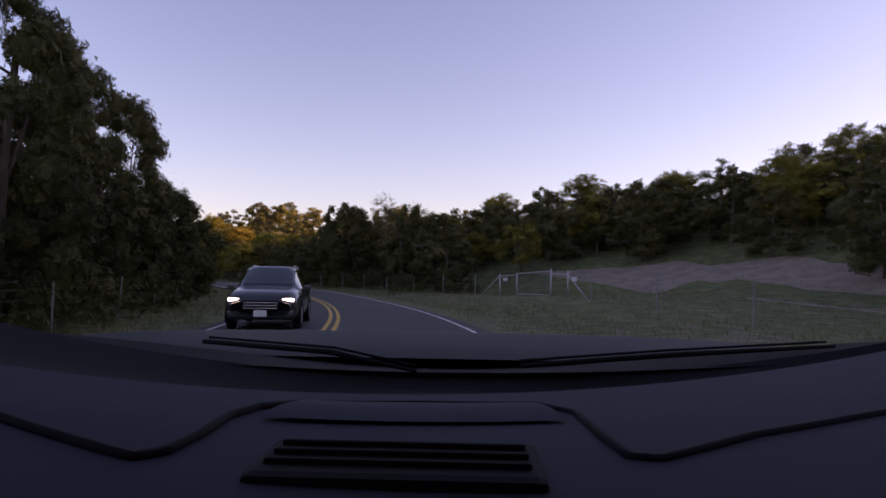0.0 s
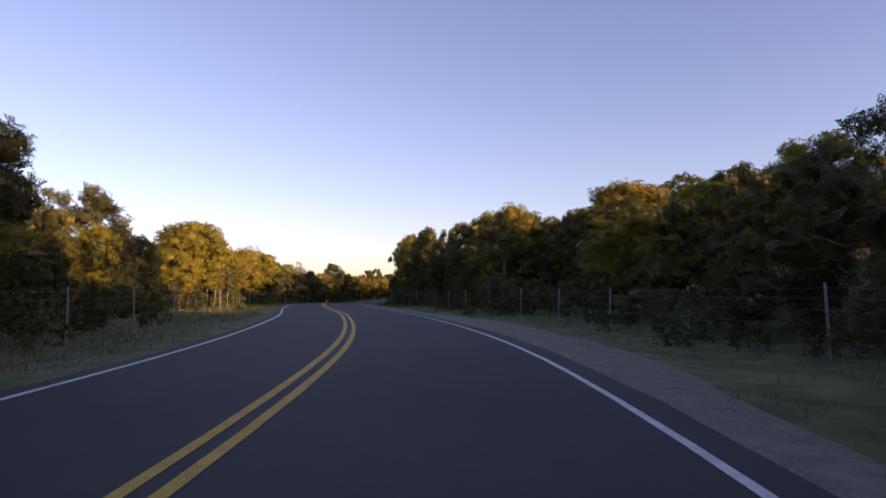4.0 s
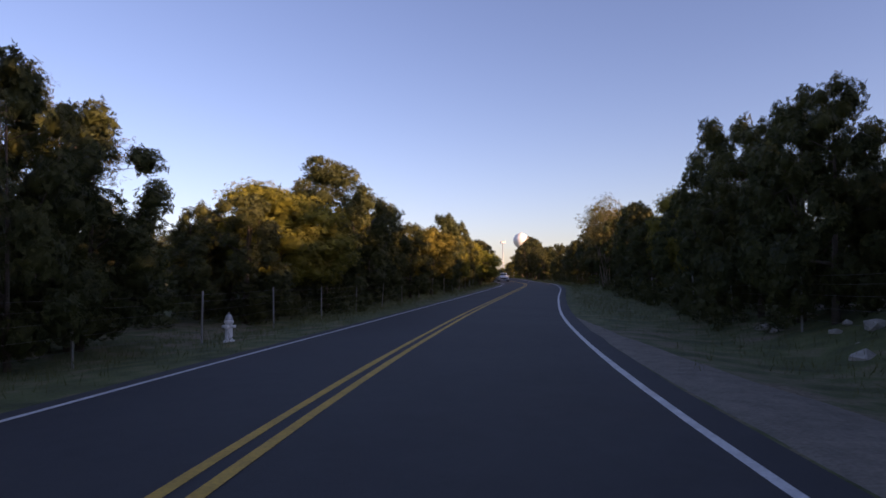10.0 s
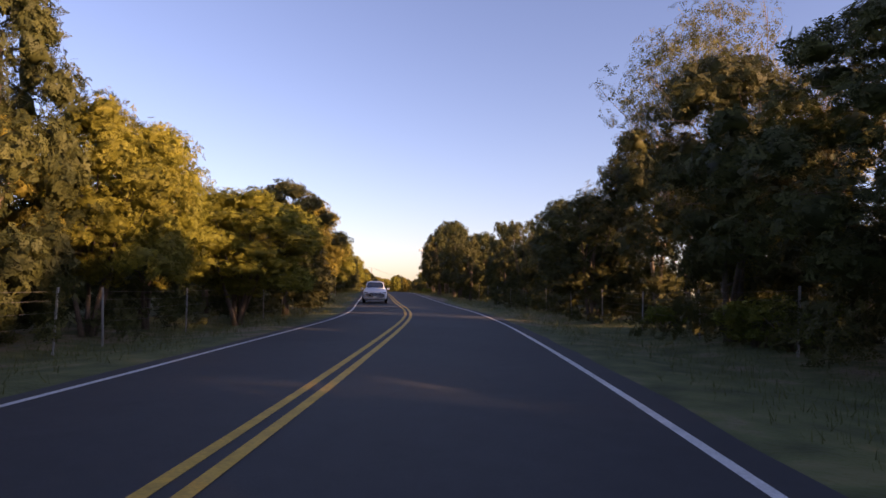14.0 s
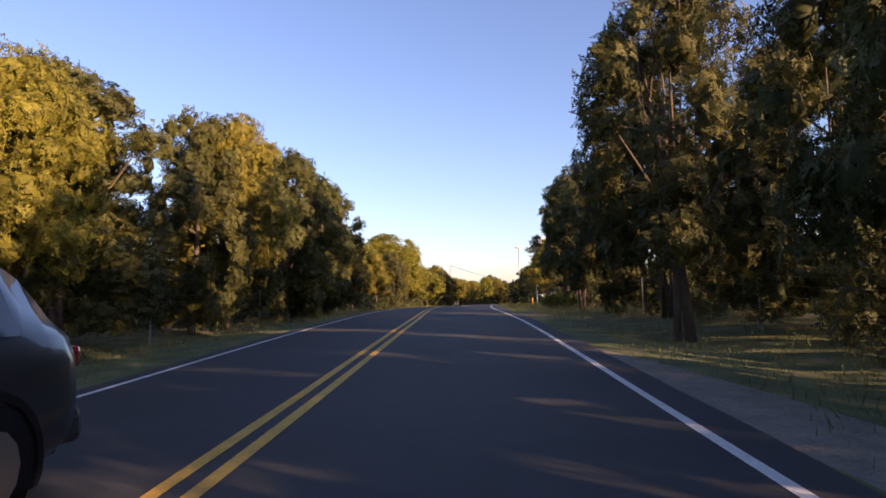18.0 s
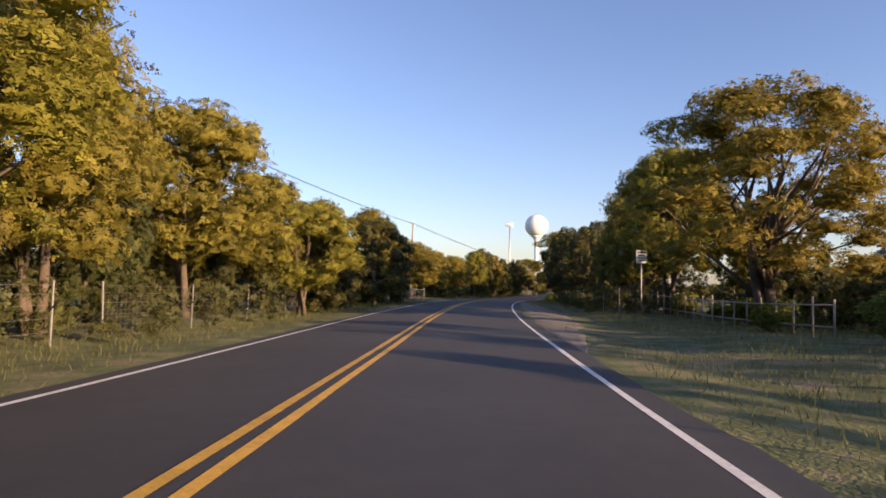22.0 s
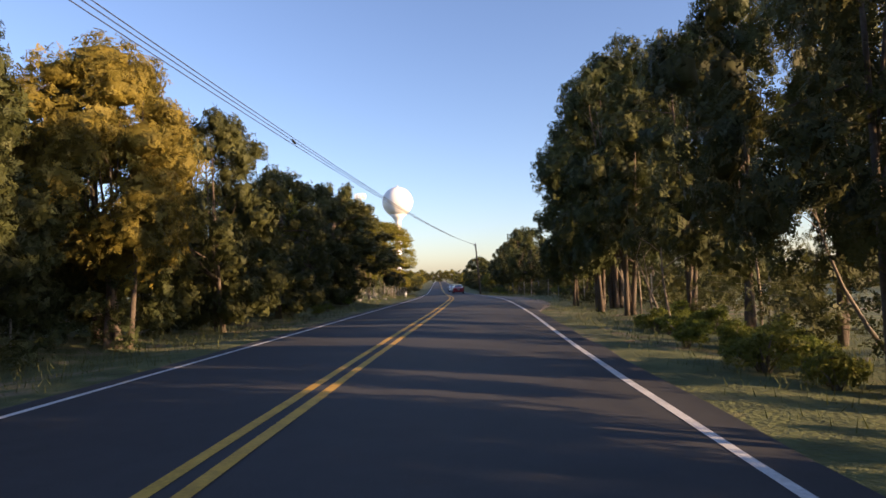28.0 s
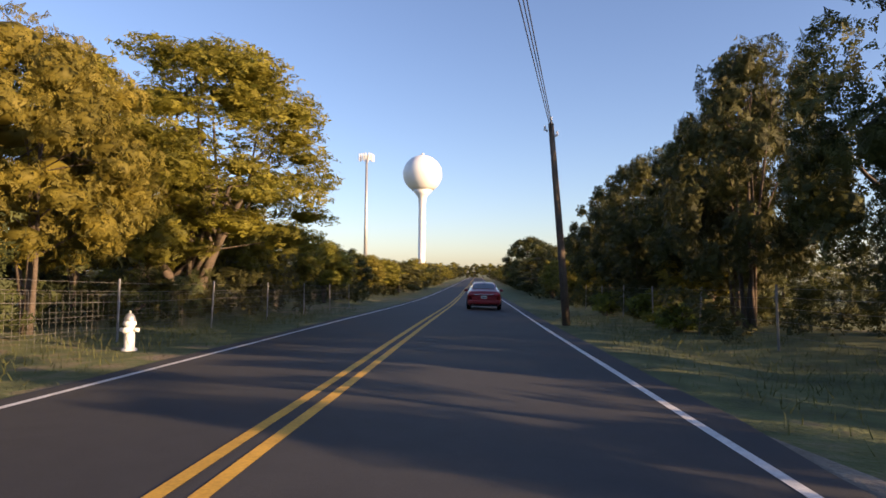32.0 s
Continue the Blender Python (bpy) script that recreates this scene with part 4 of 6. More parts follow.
tree('D', 492, 9.9, 6.9, 5.0, 'mid')
tree('D', 495, 7.9, 6.9, 5.4)
tree('O', 495, -13.5, 6.7, 4.3, 'mid')
tree('D', 498, 10.3, 6.4, 4.4, 'mid')
tree('O', 499, -9.4, 8.4, 4.4)
tree('D', 500, 7.2, 8.8, 4.6)
tree('J', 501, -8.6, 8.9, 5.0)
tree('J', 504, -9.8, 8, 5.5)
tree('D', 504, 8.7, 8.5, 5, 'mid')
tree('O', 507, -7.8, 8.2, 5.6)
tree('D', 508, 8.6, 9, 5, 'mid')
tree('J', 509, -9.5, 8.6, 5.5)
tree('J', 512, -7.0, 7.6, 5)
tree('D', 512, 8.4, 9.6, 5.6)
tree('J', 515, -8.3, 5.6, 3.7, 'mid')
tree('D', 516, 7.4, 10.8, 6.6)
tree('J', 518, -7.0, 6.6, 4.9)
tree('D', 520, 7.0, 10.6, 6.0)
tree('J', 521, -10.1, 5.7, 4.1, 'mid')
tree('D', 522, 8.0, 12.5, 6.8)
tree('O', 525, -9.4, 7.1, 3.5)
tree('D', 525, 8.7, 8.2, 6.2, 'mid')
tree('J', 526, -7.4, 7.1, 4.8)
tree('D', 528, 7.2, 7.7, 3.9)
tree('J', 530, -7.0, 6.8, 7.8)
tree('T', 531, 10.3, 5.8, 3.4, 'mid')
tree('J', 533, -7.4, 8.1, 4.1)
tree('D', 535, 11.3, 5.6, 3.6, 'mid')
tree('J', 535, -9.2, 6.5, 4.2, 'mid')
tree('O', 538, -9.7, 6.2, 4.6, 'mid')
tree('D', 539, 9.7, 7.8, 3.9)
tree('O', 541, -7.8, 7.5, 4.0)
tree('D', 543, 13.9, 6.0, 4.2, 'mid')
tree('O', 545, -9.4, 7.0, 4.0)
tree('D', 548, 12.3, 6.1, 3.3)
tree('O', 548, -8.6, 6.5, 3.3)
tree('O', 550, -7.8, 5.8, 3.5)
tree('B', 552, 12.3, 7.6, 3.8)
tree('O', 553, -11.2, 5.4, 3.7, 'mid')
tree('O', 557, -10.5, 4.9, 3.0, 'mid')
tree('O', 561, -9.5, 6.6, 6.2)
tree('J', 565, -10.5, 7.0, 5.7)
tree('D', 566, 13.5, 6.3, 5.9)
tree('O', 568, -12.0, 6.2, 3.6, 'mid')
tree('D', 571, 10.4, 8.6, 6.0)
tree('O', 571, -11.5, 7.2, 6.0)
tree('O', 574, -9.4, 7.9, 5.2)
tree('O', 574, 14.5, 6.0, 6.1)
tree('J', 576, 16.5, 4.7, 2.9, 'mid')
tree('O', 578, -10.8, 7.0, 3.9, 'mid')
tree('D', 580, 10.2, 9.4, 5.6)
tree('O', 582, -11.0, 7.5, 6.5, 'mid')
tree('D', 583, 11.0, 9.0, 5.2)
tree('D', 585, 12.1, 5.3, 3.6, 'mid')
tree('L', 584, -9.8, 10.8, 13.8, variant=1)
tree('D', 587, 11.4, 8.6, 6)
tree('O', 589, -11.5, 7.0, 5.5, 'mid')
tree('D', 590, 13.9, 7.1, 4.2, 'mid')
tree('D', 592, 9.5, 3.7, 2.8, 'mid')
tree('D', 593, 11.4, 8.8, 6.4)
tree('O', 593, -12.0, 6.0, 3.9, 'mid')
tree('O', 596, -10.5, 5.2, 5.7)
tree('D', 596, 10.5, 4.0, 3.0, 'mid')
tree('D', 597, 10.6, 8.8, 5.6)
tree('O', 600, -12.8, 4.3, 2.4, 'mid')
tree('D', 600, 12.5, 6.3, 4.3, 'mid')
tree('O', 601, 9.8, 4.1, 3.1, 'mid')
tree('O', 604, -9.5, 4.6, 5.4)
tree('D', 604, 10.6, 8.4, 5.5)
tree('O', 606, 10.0, 3.5, 2.7, 'mid')
tree('J', 607, -10.6, 3.4, 2.1, 'mid')
tree('D', 608, 12.8, 7.2, 4.1, 'mid')
tree('J', 610, -11.1, 3.5, 2.1, 'mid')
tree('O', 610, 8.7, 3.7, 2.8, 'mid')
tree('J', 612, 11.8, 7.1, 3.9, 'mid')
tree('J', 613, -9.5, 4.4, 4.3)
tree('O', 614, 10.0, 4.2, 3.2, 'mid')
tree('J', 616, 12.9, 6.3, 4.2, 'mid')
tree('J', 616, -11.9, 3.7, 2.1, 'mid')
tree('J', 619, -11.2, 3.4, 2.5, 'mid')
tree('O', 619, 9.0, 3.9, 2.9, 'mid')
tree('J', 620, 12.7, 6.5, 4.6, 'mid')
tree('O', 622, -9.8, 4.4, 4.9)
tree('O', 624, 9.2, 3.8, 2.8, 'mid')
tree('J', 624, 11.2, 5.8, 3.5, 'mid')
tree('O', 625, -10.3, 3.5, 2.4, 'mid')
tree('J', 627, 11.8, 7.0, 4.3, 'mid')
tree('O', 628, 9.3, 4.1, 3.1, 'mid')
tree('J', 629, -12.2, 3.6, 2.3, 'mid')
tree('J', 631, 11.3, 6.2, 4.2, 'mid')
tree('O', 632, -9.5, 4.2, 4.9)
tree('J', 632, 10.3, 4.5, 3.4, 'mid')
tree('J', 635, 11.2, 6.1, 4.0, 'mid')
tree('J', 637, 9.6, 4.6, 3.4, 'mid')
tree('J', 639, 11.2, 5.7, 4.1, 'mid')
tree('O', 640, -9.5, 3.6, 2.7, 'mid')
tree('J', 643, 11.6, 6.2, 3.4, 'mid')
tree('J', 647, 11.3, 6.3, 3.9, 'mid')
tree('J', 651, 12.2, 5.5, 3.9, 'mid')
tree('J', 655, 10.6, 7.6, 9.0)
tree('J', 657, 12.1, 5.9, 4.0, 'mid')
tree('J', 660, 12.6, 6.3, 4.4, 'mid')
tree('J', 663, 9.7, 8.8, 9.5)

# woodland behind the first rows, on both sides: too many trees to tell apart
fill = random.Random(7)
wood = {("J", "crown"): [], ("O", "crown"): [], ("J", "trunk"): [], ("O", "trunk"): []}
wood_faces = {k: [] for k in wood}
wood_count = dict.fromkeys(wood, 0)
MESH_DATA = {}
for (kd, i, heavy), var in VARIANTS.items():
    if not heavy:
        for nm, me in (("crown", var.crown), ("trunk", var.trunk)):
            co = np.empty(len(me.vertices) * 3, np.float32)
            me.vertices.foreach_get("co", co)
            MESH_DATA[kd, i, nm] = (co.reshape(-1, 3), [tuple(p.vertices) for p in me.polygons])

def wood_tree(kind, s, d, h, w, p=None):
    i, a = fill.randrange(3), fill.uniform(0, 6.28)
    p = np.array(on_ground(s, d) if p is None else p)
    rot = np.array([[math.cos(a), -math.sin(a), 0], [math.sin(a), math.cos(a), 0], [0, 0, 1]]) * np.array([w / 5.6, w / 5.6, h / 8.0])
    for nm in ("crown", "trunk"):
        co, fc = MESH_DATA[kind, i, nm]
        n = wood_count[kind, nm]
        wood[kind, nm].append(co @ rot.T * 1.0 + p)
        wood_faces[kind, nm] += [tuple(v + n for v in f) for f in fc]
        wood_count[kind, nm] += len(co)

for s in np.arange(-45, 640, 7.5):
    for side in (-1, 1):
        for row in range(3):
            d = side * (13.5 + row * 8 + fill.uniform(-2.5, 3.0))
            ss = float(s) + fill.uniform(-2.5, 2.5)
            if side < 0 and 448 < ss < 476:
                d -= 4
            if side > 0 and ss < 46:
                d += 16
            if side > 0 and 335 < ss < 430:
                if row:
                    continue
                d += 16
            if side > 0 and row and (row == 2 and ss > 430 or 540 < ss < 572 or 235 < ss < 262 or 300 < ss < 335 or 440 < ss < 535):
                continue
            if side > 0 and (440 < ss < 535 or 562 < ss < 600) and (fill.random() < 0.75 or 484 < ss < 522):
                continue
            low = 0.68 if ss > 535 else 1.0
            wood_tree("J" if fill.random() < (0.75 if side > 0 else 0.5) else "O", ss, d, fill.uniform(4.8, 7.0) * low, fill.uniform(4.8, 7.2))
for s in np.arange(-20, 255, 8.0):
    for row in range(3):
        wood_tree("J" if fill.random() < 0.6 else "O", float(s) + fill.uniform(-3, 3), 40 + 12 * row + fill.uniform(-4, 4), fill.uniform(6.0, 8.0), fill.uniform(6, 8))
for s in np.arange(-40, 80, 4.5):
    for row in range(9):
        d = (34 if s < 44 else 27) + 5.5 * row + fill.uniform(-2, 2)
        if s > 48:
            d -= 3
        wood_tree("J" if fill.random() < 0.85 else "O", float(s) + fill.uniform(-2, 2), d, fill.uniform(4.5, 6.5), fill.uniform(5.5, 7.5))
# unseen trees scattered over the added shading ridge
for _ in range(80):
    y = fill.uniform(-60, 290)
    x = 28 + 0.53 * max(y, 0.0) + 60 * fill.random()
    wood_tree("J" if fill.random() < 0.7 else "O", 0, 0, fill.uniform(5, 8), fill.uniform(6, 9), (x, y, ridge_height(x, y)))
for s in np.arange(640, 850, 7.0):
    for side in (-1, 1):
        for row in range(2):
            wood_tree("O" if fill.random() < 0.55 else "J", float(s) + fill.uniform(-2, 2), side * (9.5 + row * 6 + fill.uniform(-1, 1.5)), fill.uniform(3.6, 5.2), fill.uniform(5, 7))
for s in np.arange(338, 432, 3.2):
    for row in range(3):
        wood_tree("O" if fill.random() < 0.55 else "J", float(s) + fill.uniform(-2, 2), 21 + 7 * row + fill.uniform(-3, 3), fill.uniform(2.2, 3.6) + 0.5 * row, fill.uniform(3.2, 5.0))
for s in np.arange(250, 640, 9.0):
    for side in (-1, 1):
        for row in range(2):
            wood_tree("J" if fill.random() < 0.55 else "O", float(s) + fill.uniform(-4, 4), side * (45 + 13 * row + fill.uniform(-5, 5)), fill.uniform(4.0, 6.0), fill.uniform(6, 9))
for d in np.arange(-60, 61, 4.0):
    for row in range(2):
        wood_tree("O" if fill.random() < 0.5 else "J", 905 + 14 * row + fill.uniform(-4, 4), float(d) + fill.uniform(-1, 1), fill.uniform(6.0, 9.0), fill.uniform(6, 8))
woodland = empty("woodland", Matrix.Identity(4), "dense mixed juniper and oak woodland behind the fences", "woodland", kind="stuff")
for k in wood:
    ob = raw_part({"crown": "foliage", "trunk": "trunks"}[k[1]], np.concatenate(wood[k]).tolist(), wood_faces[k], M[{"J": "juniper", "O": "oak"}[k[0]]] if k[1] == "crown" else M["bark"], woodland)
    ob["kind"] = "stuff"

# ---- undergrowth, grass, rubble ----
def sprays(name, label, category, mat, places, per, spread, size, seed, up=0.7, slim=0.40, loose=0.75):
    """Countless leaf sprays about the places, as one object."""
    c = np.array(places)
    o = np.tile(np.array([[0.0, 0.0, up]]), (len(c), 1))
    if up < 1:
        o = np.random.default_rng(seed).normal(0, 1, (len(c), 3)) + np.array([0, 0, 0.35])
    me = leaf_mesh(name, c, o, per, spread, size, seed, slim, loose, up < 1)
    ob = link_mesh(name, me, mat)
    return tagged(ob, label, category, kind="stuff")

under = random.Random(3)
for side, nm in ((-1, "left"), (1, "right")):
    for s0 in range(-40, 735, 155):
        pts = []
        for s in np.arange(s0, s0 + 155, 0.75):
            for row in range(3):
                d = side * ((7.9 if side < 0 else 8.7) + row * 2.8 + under.uniform(-0.9, 1.6))
                if side > 0 and s < 50:
                    d += 25
                if side > 0 and 372 < s < 425:
                    d += 7
                if side < 0 and 448 < s < 474 and d > -14.5:
                    continue
                if side > 0 and row and 486 < s < 518:
                    continue
                if noise.noise((s * 0.13, d * 0.2, side * 4.0)) < -0.12 and row == 0:
                    continue
                h = under.uniform(0.4, 1.2) + 2.0 * max(0, noise.noise((s * 0.08, row * 3.0, side * 2.0))) + row * 0.6 + ((0.5 if 515 < s < 610 else 0.2) if side < 0 else 0.0)
                pts.append(on_ground(float(s), d, h * 0.5))
                if h > 0.9:
                    pts.append(on_ground(float(s), d + under.uniform(-0.5, 0.5), h))
                if h > 1.5:
                    pts.append(on_ground(float(s) + under.uniform(-0.5, 0.5), d + under.uniform(-0.5, 0.5), h * 0.2))
        sprays("undergrowth", "tangled low scrub and saplings along the wood's edge", "scrub", M["shrub"], pts, 30, 0.30, 0.31, s0 + 900 + side)

# leafy shrubs and saplings that stand apart along the verge
def bush_meshes(seed):
    r = random.Random(seed)
    lumps = []
    for i in range(15):
        a, q, z = i * 2.4, r.uniform(0.1, 0.42), r.uniform(0.22, 0.86)
        k = r.uniform(0.12, 0.20)
        lumps.append((Vector((q * math.cos(a), q * math.sin(a), z * (1 - 0.5 * q))), k, k * r.uniform(0.8, 1.1)))
    c, o = lump_leaves(lumps, r, 1500)
    leaves = leaf_mesh("leaves", c, o, 1, 0.03, 0.085, seed, 0.5, 0.8)
    leaves.materials.append(M["green_shrub"])
    v, f = [], []
    for p, k, _ in lumps[:9]:
        tube(v, f, [(p.x * 0.1, p.y * 0.1, -0.08), (p.x * 0.45, p.y * 0.45, p.z * 0.55), tuple(p)], [0.02, 0.014, 0.006], 4)
    stems = raw_mesh("stems", v, f, True)
    stems.materials.append(M["pale_bark"])
    return leaves, stems

BUSHES = [bush_meshes(70 + i) for i in range(4)]
bush_rng = random.Random(12)

def bush(s, d, h, w):
    leaves, stems = BUSHES[bush_rng.randrange(4)]
    root = new("shrub")
    root.matrix_world = Matrix.LocRotScale(on_ground(s, d), Euler((0, 0, bush_rng.uniform(0, 6.28))), (w, w, h))
    tagged(root, "bright yellow-green leafy shrub on the grassy verge" if d < 8.5 else "bright yellow-green leafy shrub at the wood's edge", "shrub", "verge shrubs")
    link_mesh("leaves", leaves, None, root)
    link_mesh("stem", stems, None, root)

for s0, s1, d0, d1, h0, h1, n in ((402, 406, 12.0, 13.5, 1.5, 2.1, 4), (412, 424, 12.5, 14.5, 1.0, 1.6, 5), (358, 368, 7.4, 9.4, 0.8, 1.6, 8), (447, 466, 9.4, 12.5, 1.2, 2.3, 16),
                                  (474, 484, 5.8, 8.0, 0.9, 1.6, 9), (494, 513, 5.8, 8.0, 0.35, 0.85, 22), (262, 272, 8.8, 10.0, 0.8, 1.6, 6),
                                  (541, 552, 9.5, 11.0, 1.6, 2.4, 6), (518, 532, -8.2, -5.8, 0.4, 0.9, 14), (580, 600, 7.6, 9.4, 0.8, 1.5, 9)):
    for _ in range(n):
        h = bush_rng.uniform(h0, h1)
        bush(bush_rng.uniform(s0, s1), bush_rng.uniform(d0, d1), h, h * bush_rng.uniform(0.9, 1.5))

def sapling(s, d, h):
    v, f = [], []
    a, lean = bush_rng.uniform(0, 6.28), bush_rng.uniform(0.1, 0.5)
    tip = Vector((math.cos(a) * lean * h, math.sin(a) * lean * h, h))
    bow = Vector((bush_rng.uniform(-0.2, 0.2), bush_rng.uniform(-0.2, 0.2), 0))
    pts = [tip * u + bow * math.sin(3.1 * u) + Vector((0, 0, -0.15 * (1 - u))) for u in (0, 0.25, 0.5, 0.75, 1)]
    tube(v, f, pts, [0.045, 0.038, 0.03, 0.022, 0.008], 5)
    ends = [pts[4]]
    for _ in range(4):
        q = pts[2].lerp(pts[4], bush_rng.random())
        e = q + Vector((bush_rng.uniform(-0.7, 0.7), bush_rng.uniform(-0.7, 0.7), bush_rng.uniform(0.3, 0.9)))
        tube(v, f, [q, q.lerp(e, 0.5) + Vector((0, 0, 0.06)), e], [0.016, 0.011, 0.005], 4)
        ends.append(e)
    root = empty("sapling", Matrix.Translation(on_ground(s, d)), "thin pale leaning sapling with a few leaves", "tree", "saplings on the bank")
    raw_part("trunk", v, f, M["pale_bark"], root, "", True)
    c = np.array([tuple(e) for e in ends])
    me = leaf_mesh("leaves", c, np.tile(np.array([[0.0, 0.0, 1.0]]), (len(c), 1)), 26, 0.22, 0.13, int(s * 10), 0.4, 0.9)
    link_mesh("leaves", me, M["sparse"], root)

for i in range(18):
    sapling(bush_rng.uniform(533, 562), bush_rng.uniform(-8.6, -6.3), bush_rng.uniform(2.0, 3.8))
for i in range(7):
    sapling(bush_rng.uniform(498, 520), bush_rng.uniform(6.8, 8.4), bush_rng.uniform(2.2, 3.4))

grass_rng = np.random.default_rng(5)
def grass(s0, s1, d0, d1, n, height, seed):
    pts = []
    for s, d in zip(grass_rng.uniform(s0, s1, n), grass_rng.uniform(d0, d1, n)):
        bare = 7.6 if 72 < s < 130 or 404 < s < 456 or 520 < s < 564 else 6.5 if 130 <= s < 202 else 4.4
        if d > 0 and d < bare and noise.noise((s, d, 0)) > -0.25:
            continue
        if d < 0 and 448 < s < 474 and d > -8.2:
            continue
        pts.append(on_ground(float(s), float(d), height * 0.35))
    sprays("grass", "uneven dry and green grass of the verge", "grass", M["grass"], pts, 11, 0.26, height, seed, up=1.6, slim=0.045, loose=0.5)
for s0 in range(-10, 590, 120):
    grass(s0, s0 + 120, -8.5, -4.3, 2600, 0.14, s0 + 2000)
    grass(s0, s0 + 120, 4.6, 9.5, 2600, 0.14, s0 + 3000)
grass(-5, 50, 8, 27, 3400, 0.14, 4001)
grass(340, 425, 8, 20, 3400, 0.14, 4002)

def rubble(s0, s1, d0, d1, n, big, seed):
    r = random.Random(seed)
    v, f = [], []
    for _ in range(n):
        p = on_ground(r.uniform(s0, s1), r.uniform(d0, d1), 0.02)
        bm = bmesh.new()
        bmesh.ops.create_icosphere(bm, subdivisions=1, radius=1)
        k = r.uniform(0.25, 1.0) ** 2 * big
        b = len(v)
        for q in bm.verts:
            v.append(p + Vector((q.co.x * k * r.uniform(0.7, 1.3), q.co.y * k * r.uniform(0.7, 1.3), q.co.z * k * r.uniform(0.4, 0.8))))
        bm.verts.index_update()
        for q in bm.faces:
            f.append(tuple(b + x.index for x in q.verts))
        bm.free()
    ob = raw_part("rubble", v, f, M["rock"], None, "")
    tagged(ob, "broken limestone rubble on the cut bank", "rubble", kind="stuff")
rubble(166, 198, 8.2, 12.5, 170, 0.42, 1)
rubble(532, 556, -9.0, -5.8, 70, 0.20, 2)

# ---- fences ----
LEFT_S, LEFT_D = [-60, 100, 150, 180, 330, 420, 445, 500, 540, 620], [-8.0, -7.2, -8.6, -7.0, -7.4, -8.0, -9.6, -9.2, -7.2, -6.8]
RIGHT_S, RIGHT_D = [-60, 0, 29, 41, 56, 130, 190, 260, 330, 400, 470, 620], [13.5, 13.6, 12.5, 10.8, 9.6, 9.0, 9.0, 8.8, 8.8, 9.6, 8.8, 8.2]

def post_mesh():
    """A studded steel T-post, 1.5 m over the ground, with a pale tip."""
    bm = bmesh.new()
    for sx, sy, dx, dy in ((0.05, 0.008, 0, 0), (0.008, 0.04, 0, 0.022)):
        b = box_bm(sx, sy, 1.9, (dx, dy, 0.55))
        me = bpy.data.meshes.new("tmp")
        b.to_mesh(me)
        b.free()
        bm.from_mesh(me)
        bpy.data.meshes.remove(me)
    for k in range(9):
        r = bmesh.ops.create_cube(bm, size=0.018)
        bmesh.ops.translate(bm, vec=(0, -0.01, 0.2 + 0.14 * k), verts=r["verts"])
    me = bpy.data.meshes.new("post")
    bm.to_mesh(me)
    bm.free()
    me.materials.append(M["post"])
    return me

POST = post_mesh()
fence_rng = random.Random(12)
def fence(name, sl, dl, stretches, label, strands=(0.35, 0.65, 0.95, 1.2, 1.4), spacing=5.2):
    for a, b, net in stretches:
        root = empty(name, Matrix.Translation(on_ground((a + b) / 2, float(np.interp((a + b) / 2, sl, dl)))), label, "fence", "roadside fences")
        inv = root.matrix_world.inverted()
        n = max(1, round((b - a) / spacing))
        line = []
        for i in range(n + 1):
            s = a + (b - a) * i / n
            d = float(np.interp(s, sl, dl))
            p = on_ground(s, d)
            line.append(p)
            o = link_mesh("post", POST, M["post"], root)
            o.matrix_world = root.matrix_world.inverted() @ pose(0, 0, 0)
            o.matrix_parent_inverse = Matrix.Identity(4)
            o.matrix_basis = inv @ pose(p.x, p.y, p.z, fence_rng.gauss(0, 1.6), fence_rng.gauss(0, 1.6), heading(s) + 90)
        for z in strands:
            v, f = [], []
            pts, prev = [], None
            for p in line:
                if prev is not None:
                    m = prev.lerp(p, 0.5)
                    pts.append(m + Vector((0, 0, z - 0.02)) - root.location)
                pts.append(p + Vector((0, 0, z)) - root.location)
                prev = p
            tube(v, f, pts, [0.004] * len(pts), 3)
            raw_part("wire", v, f, M["wire"], root)
        if net:
            v, f = [], []
            for p, q in zip(line, line[1:]):
                k = max(2, int((q - p).length / 0.2))
                for j in range(k):
                    b0 = p.lerp(q, j / k) - root.location
                    tube(v, f, [b0 + Vector((0, 0, 0.05)), b0 + Vector((0, 0, 1.15))], [0.0022] * 2, 3)
                for z in (0.1, 0.25, 0.4, 0.55, 0.75, 0.95, 1.12):
                    tube(v, f, [p - root.location + Vector((0, 0, z)), q - root.location + Vector((0, 0, z))], [0.0025] * 2, 3)
            o = raw_part("wire_netting", v, f, M["wire"], root, "square woven wire netting")
            o["kind"] = "stuff"

fence("wire_fence", LEFT_S, LEFT_D, [(-40, 60, False), (62, 154, False), (164, 262, False), (264, 362, False), (364, 402, False), (404, 445, True), (480, 530, False), (532, 600, True)], "wire fence on pale steel posts before the wood")
fence("wire_fence", RIGHT_S, RIGHT_D, [(-40, 29, False), (41, 150, False), (152, 258, False), (262, 360, False), (362, 396, False), (424, 500, False), (502, 600, False)], "wire fence on pale steel posts at the wood's edge")

def pipe(name, a, b, r, parent, mat="galv", label=""):
    return tube_part(name, [a, b], [r, r], M[mat], parent, label)

def at(root, s, d, z=0.0):
    return root.matrix_world.inverted() @ on_ground(s, d, z)

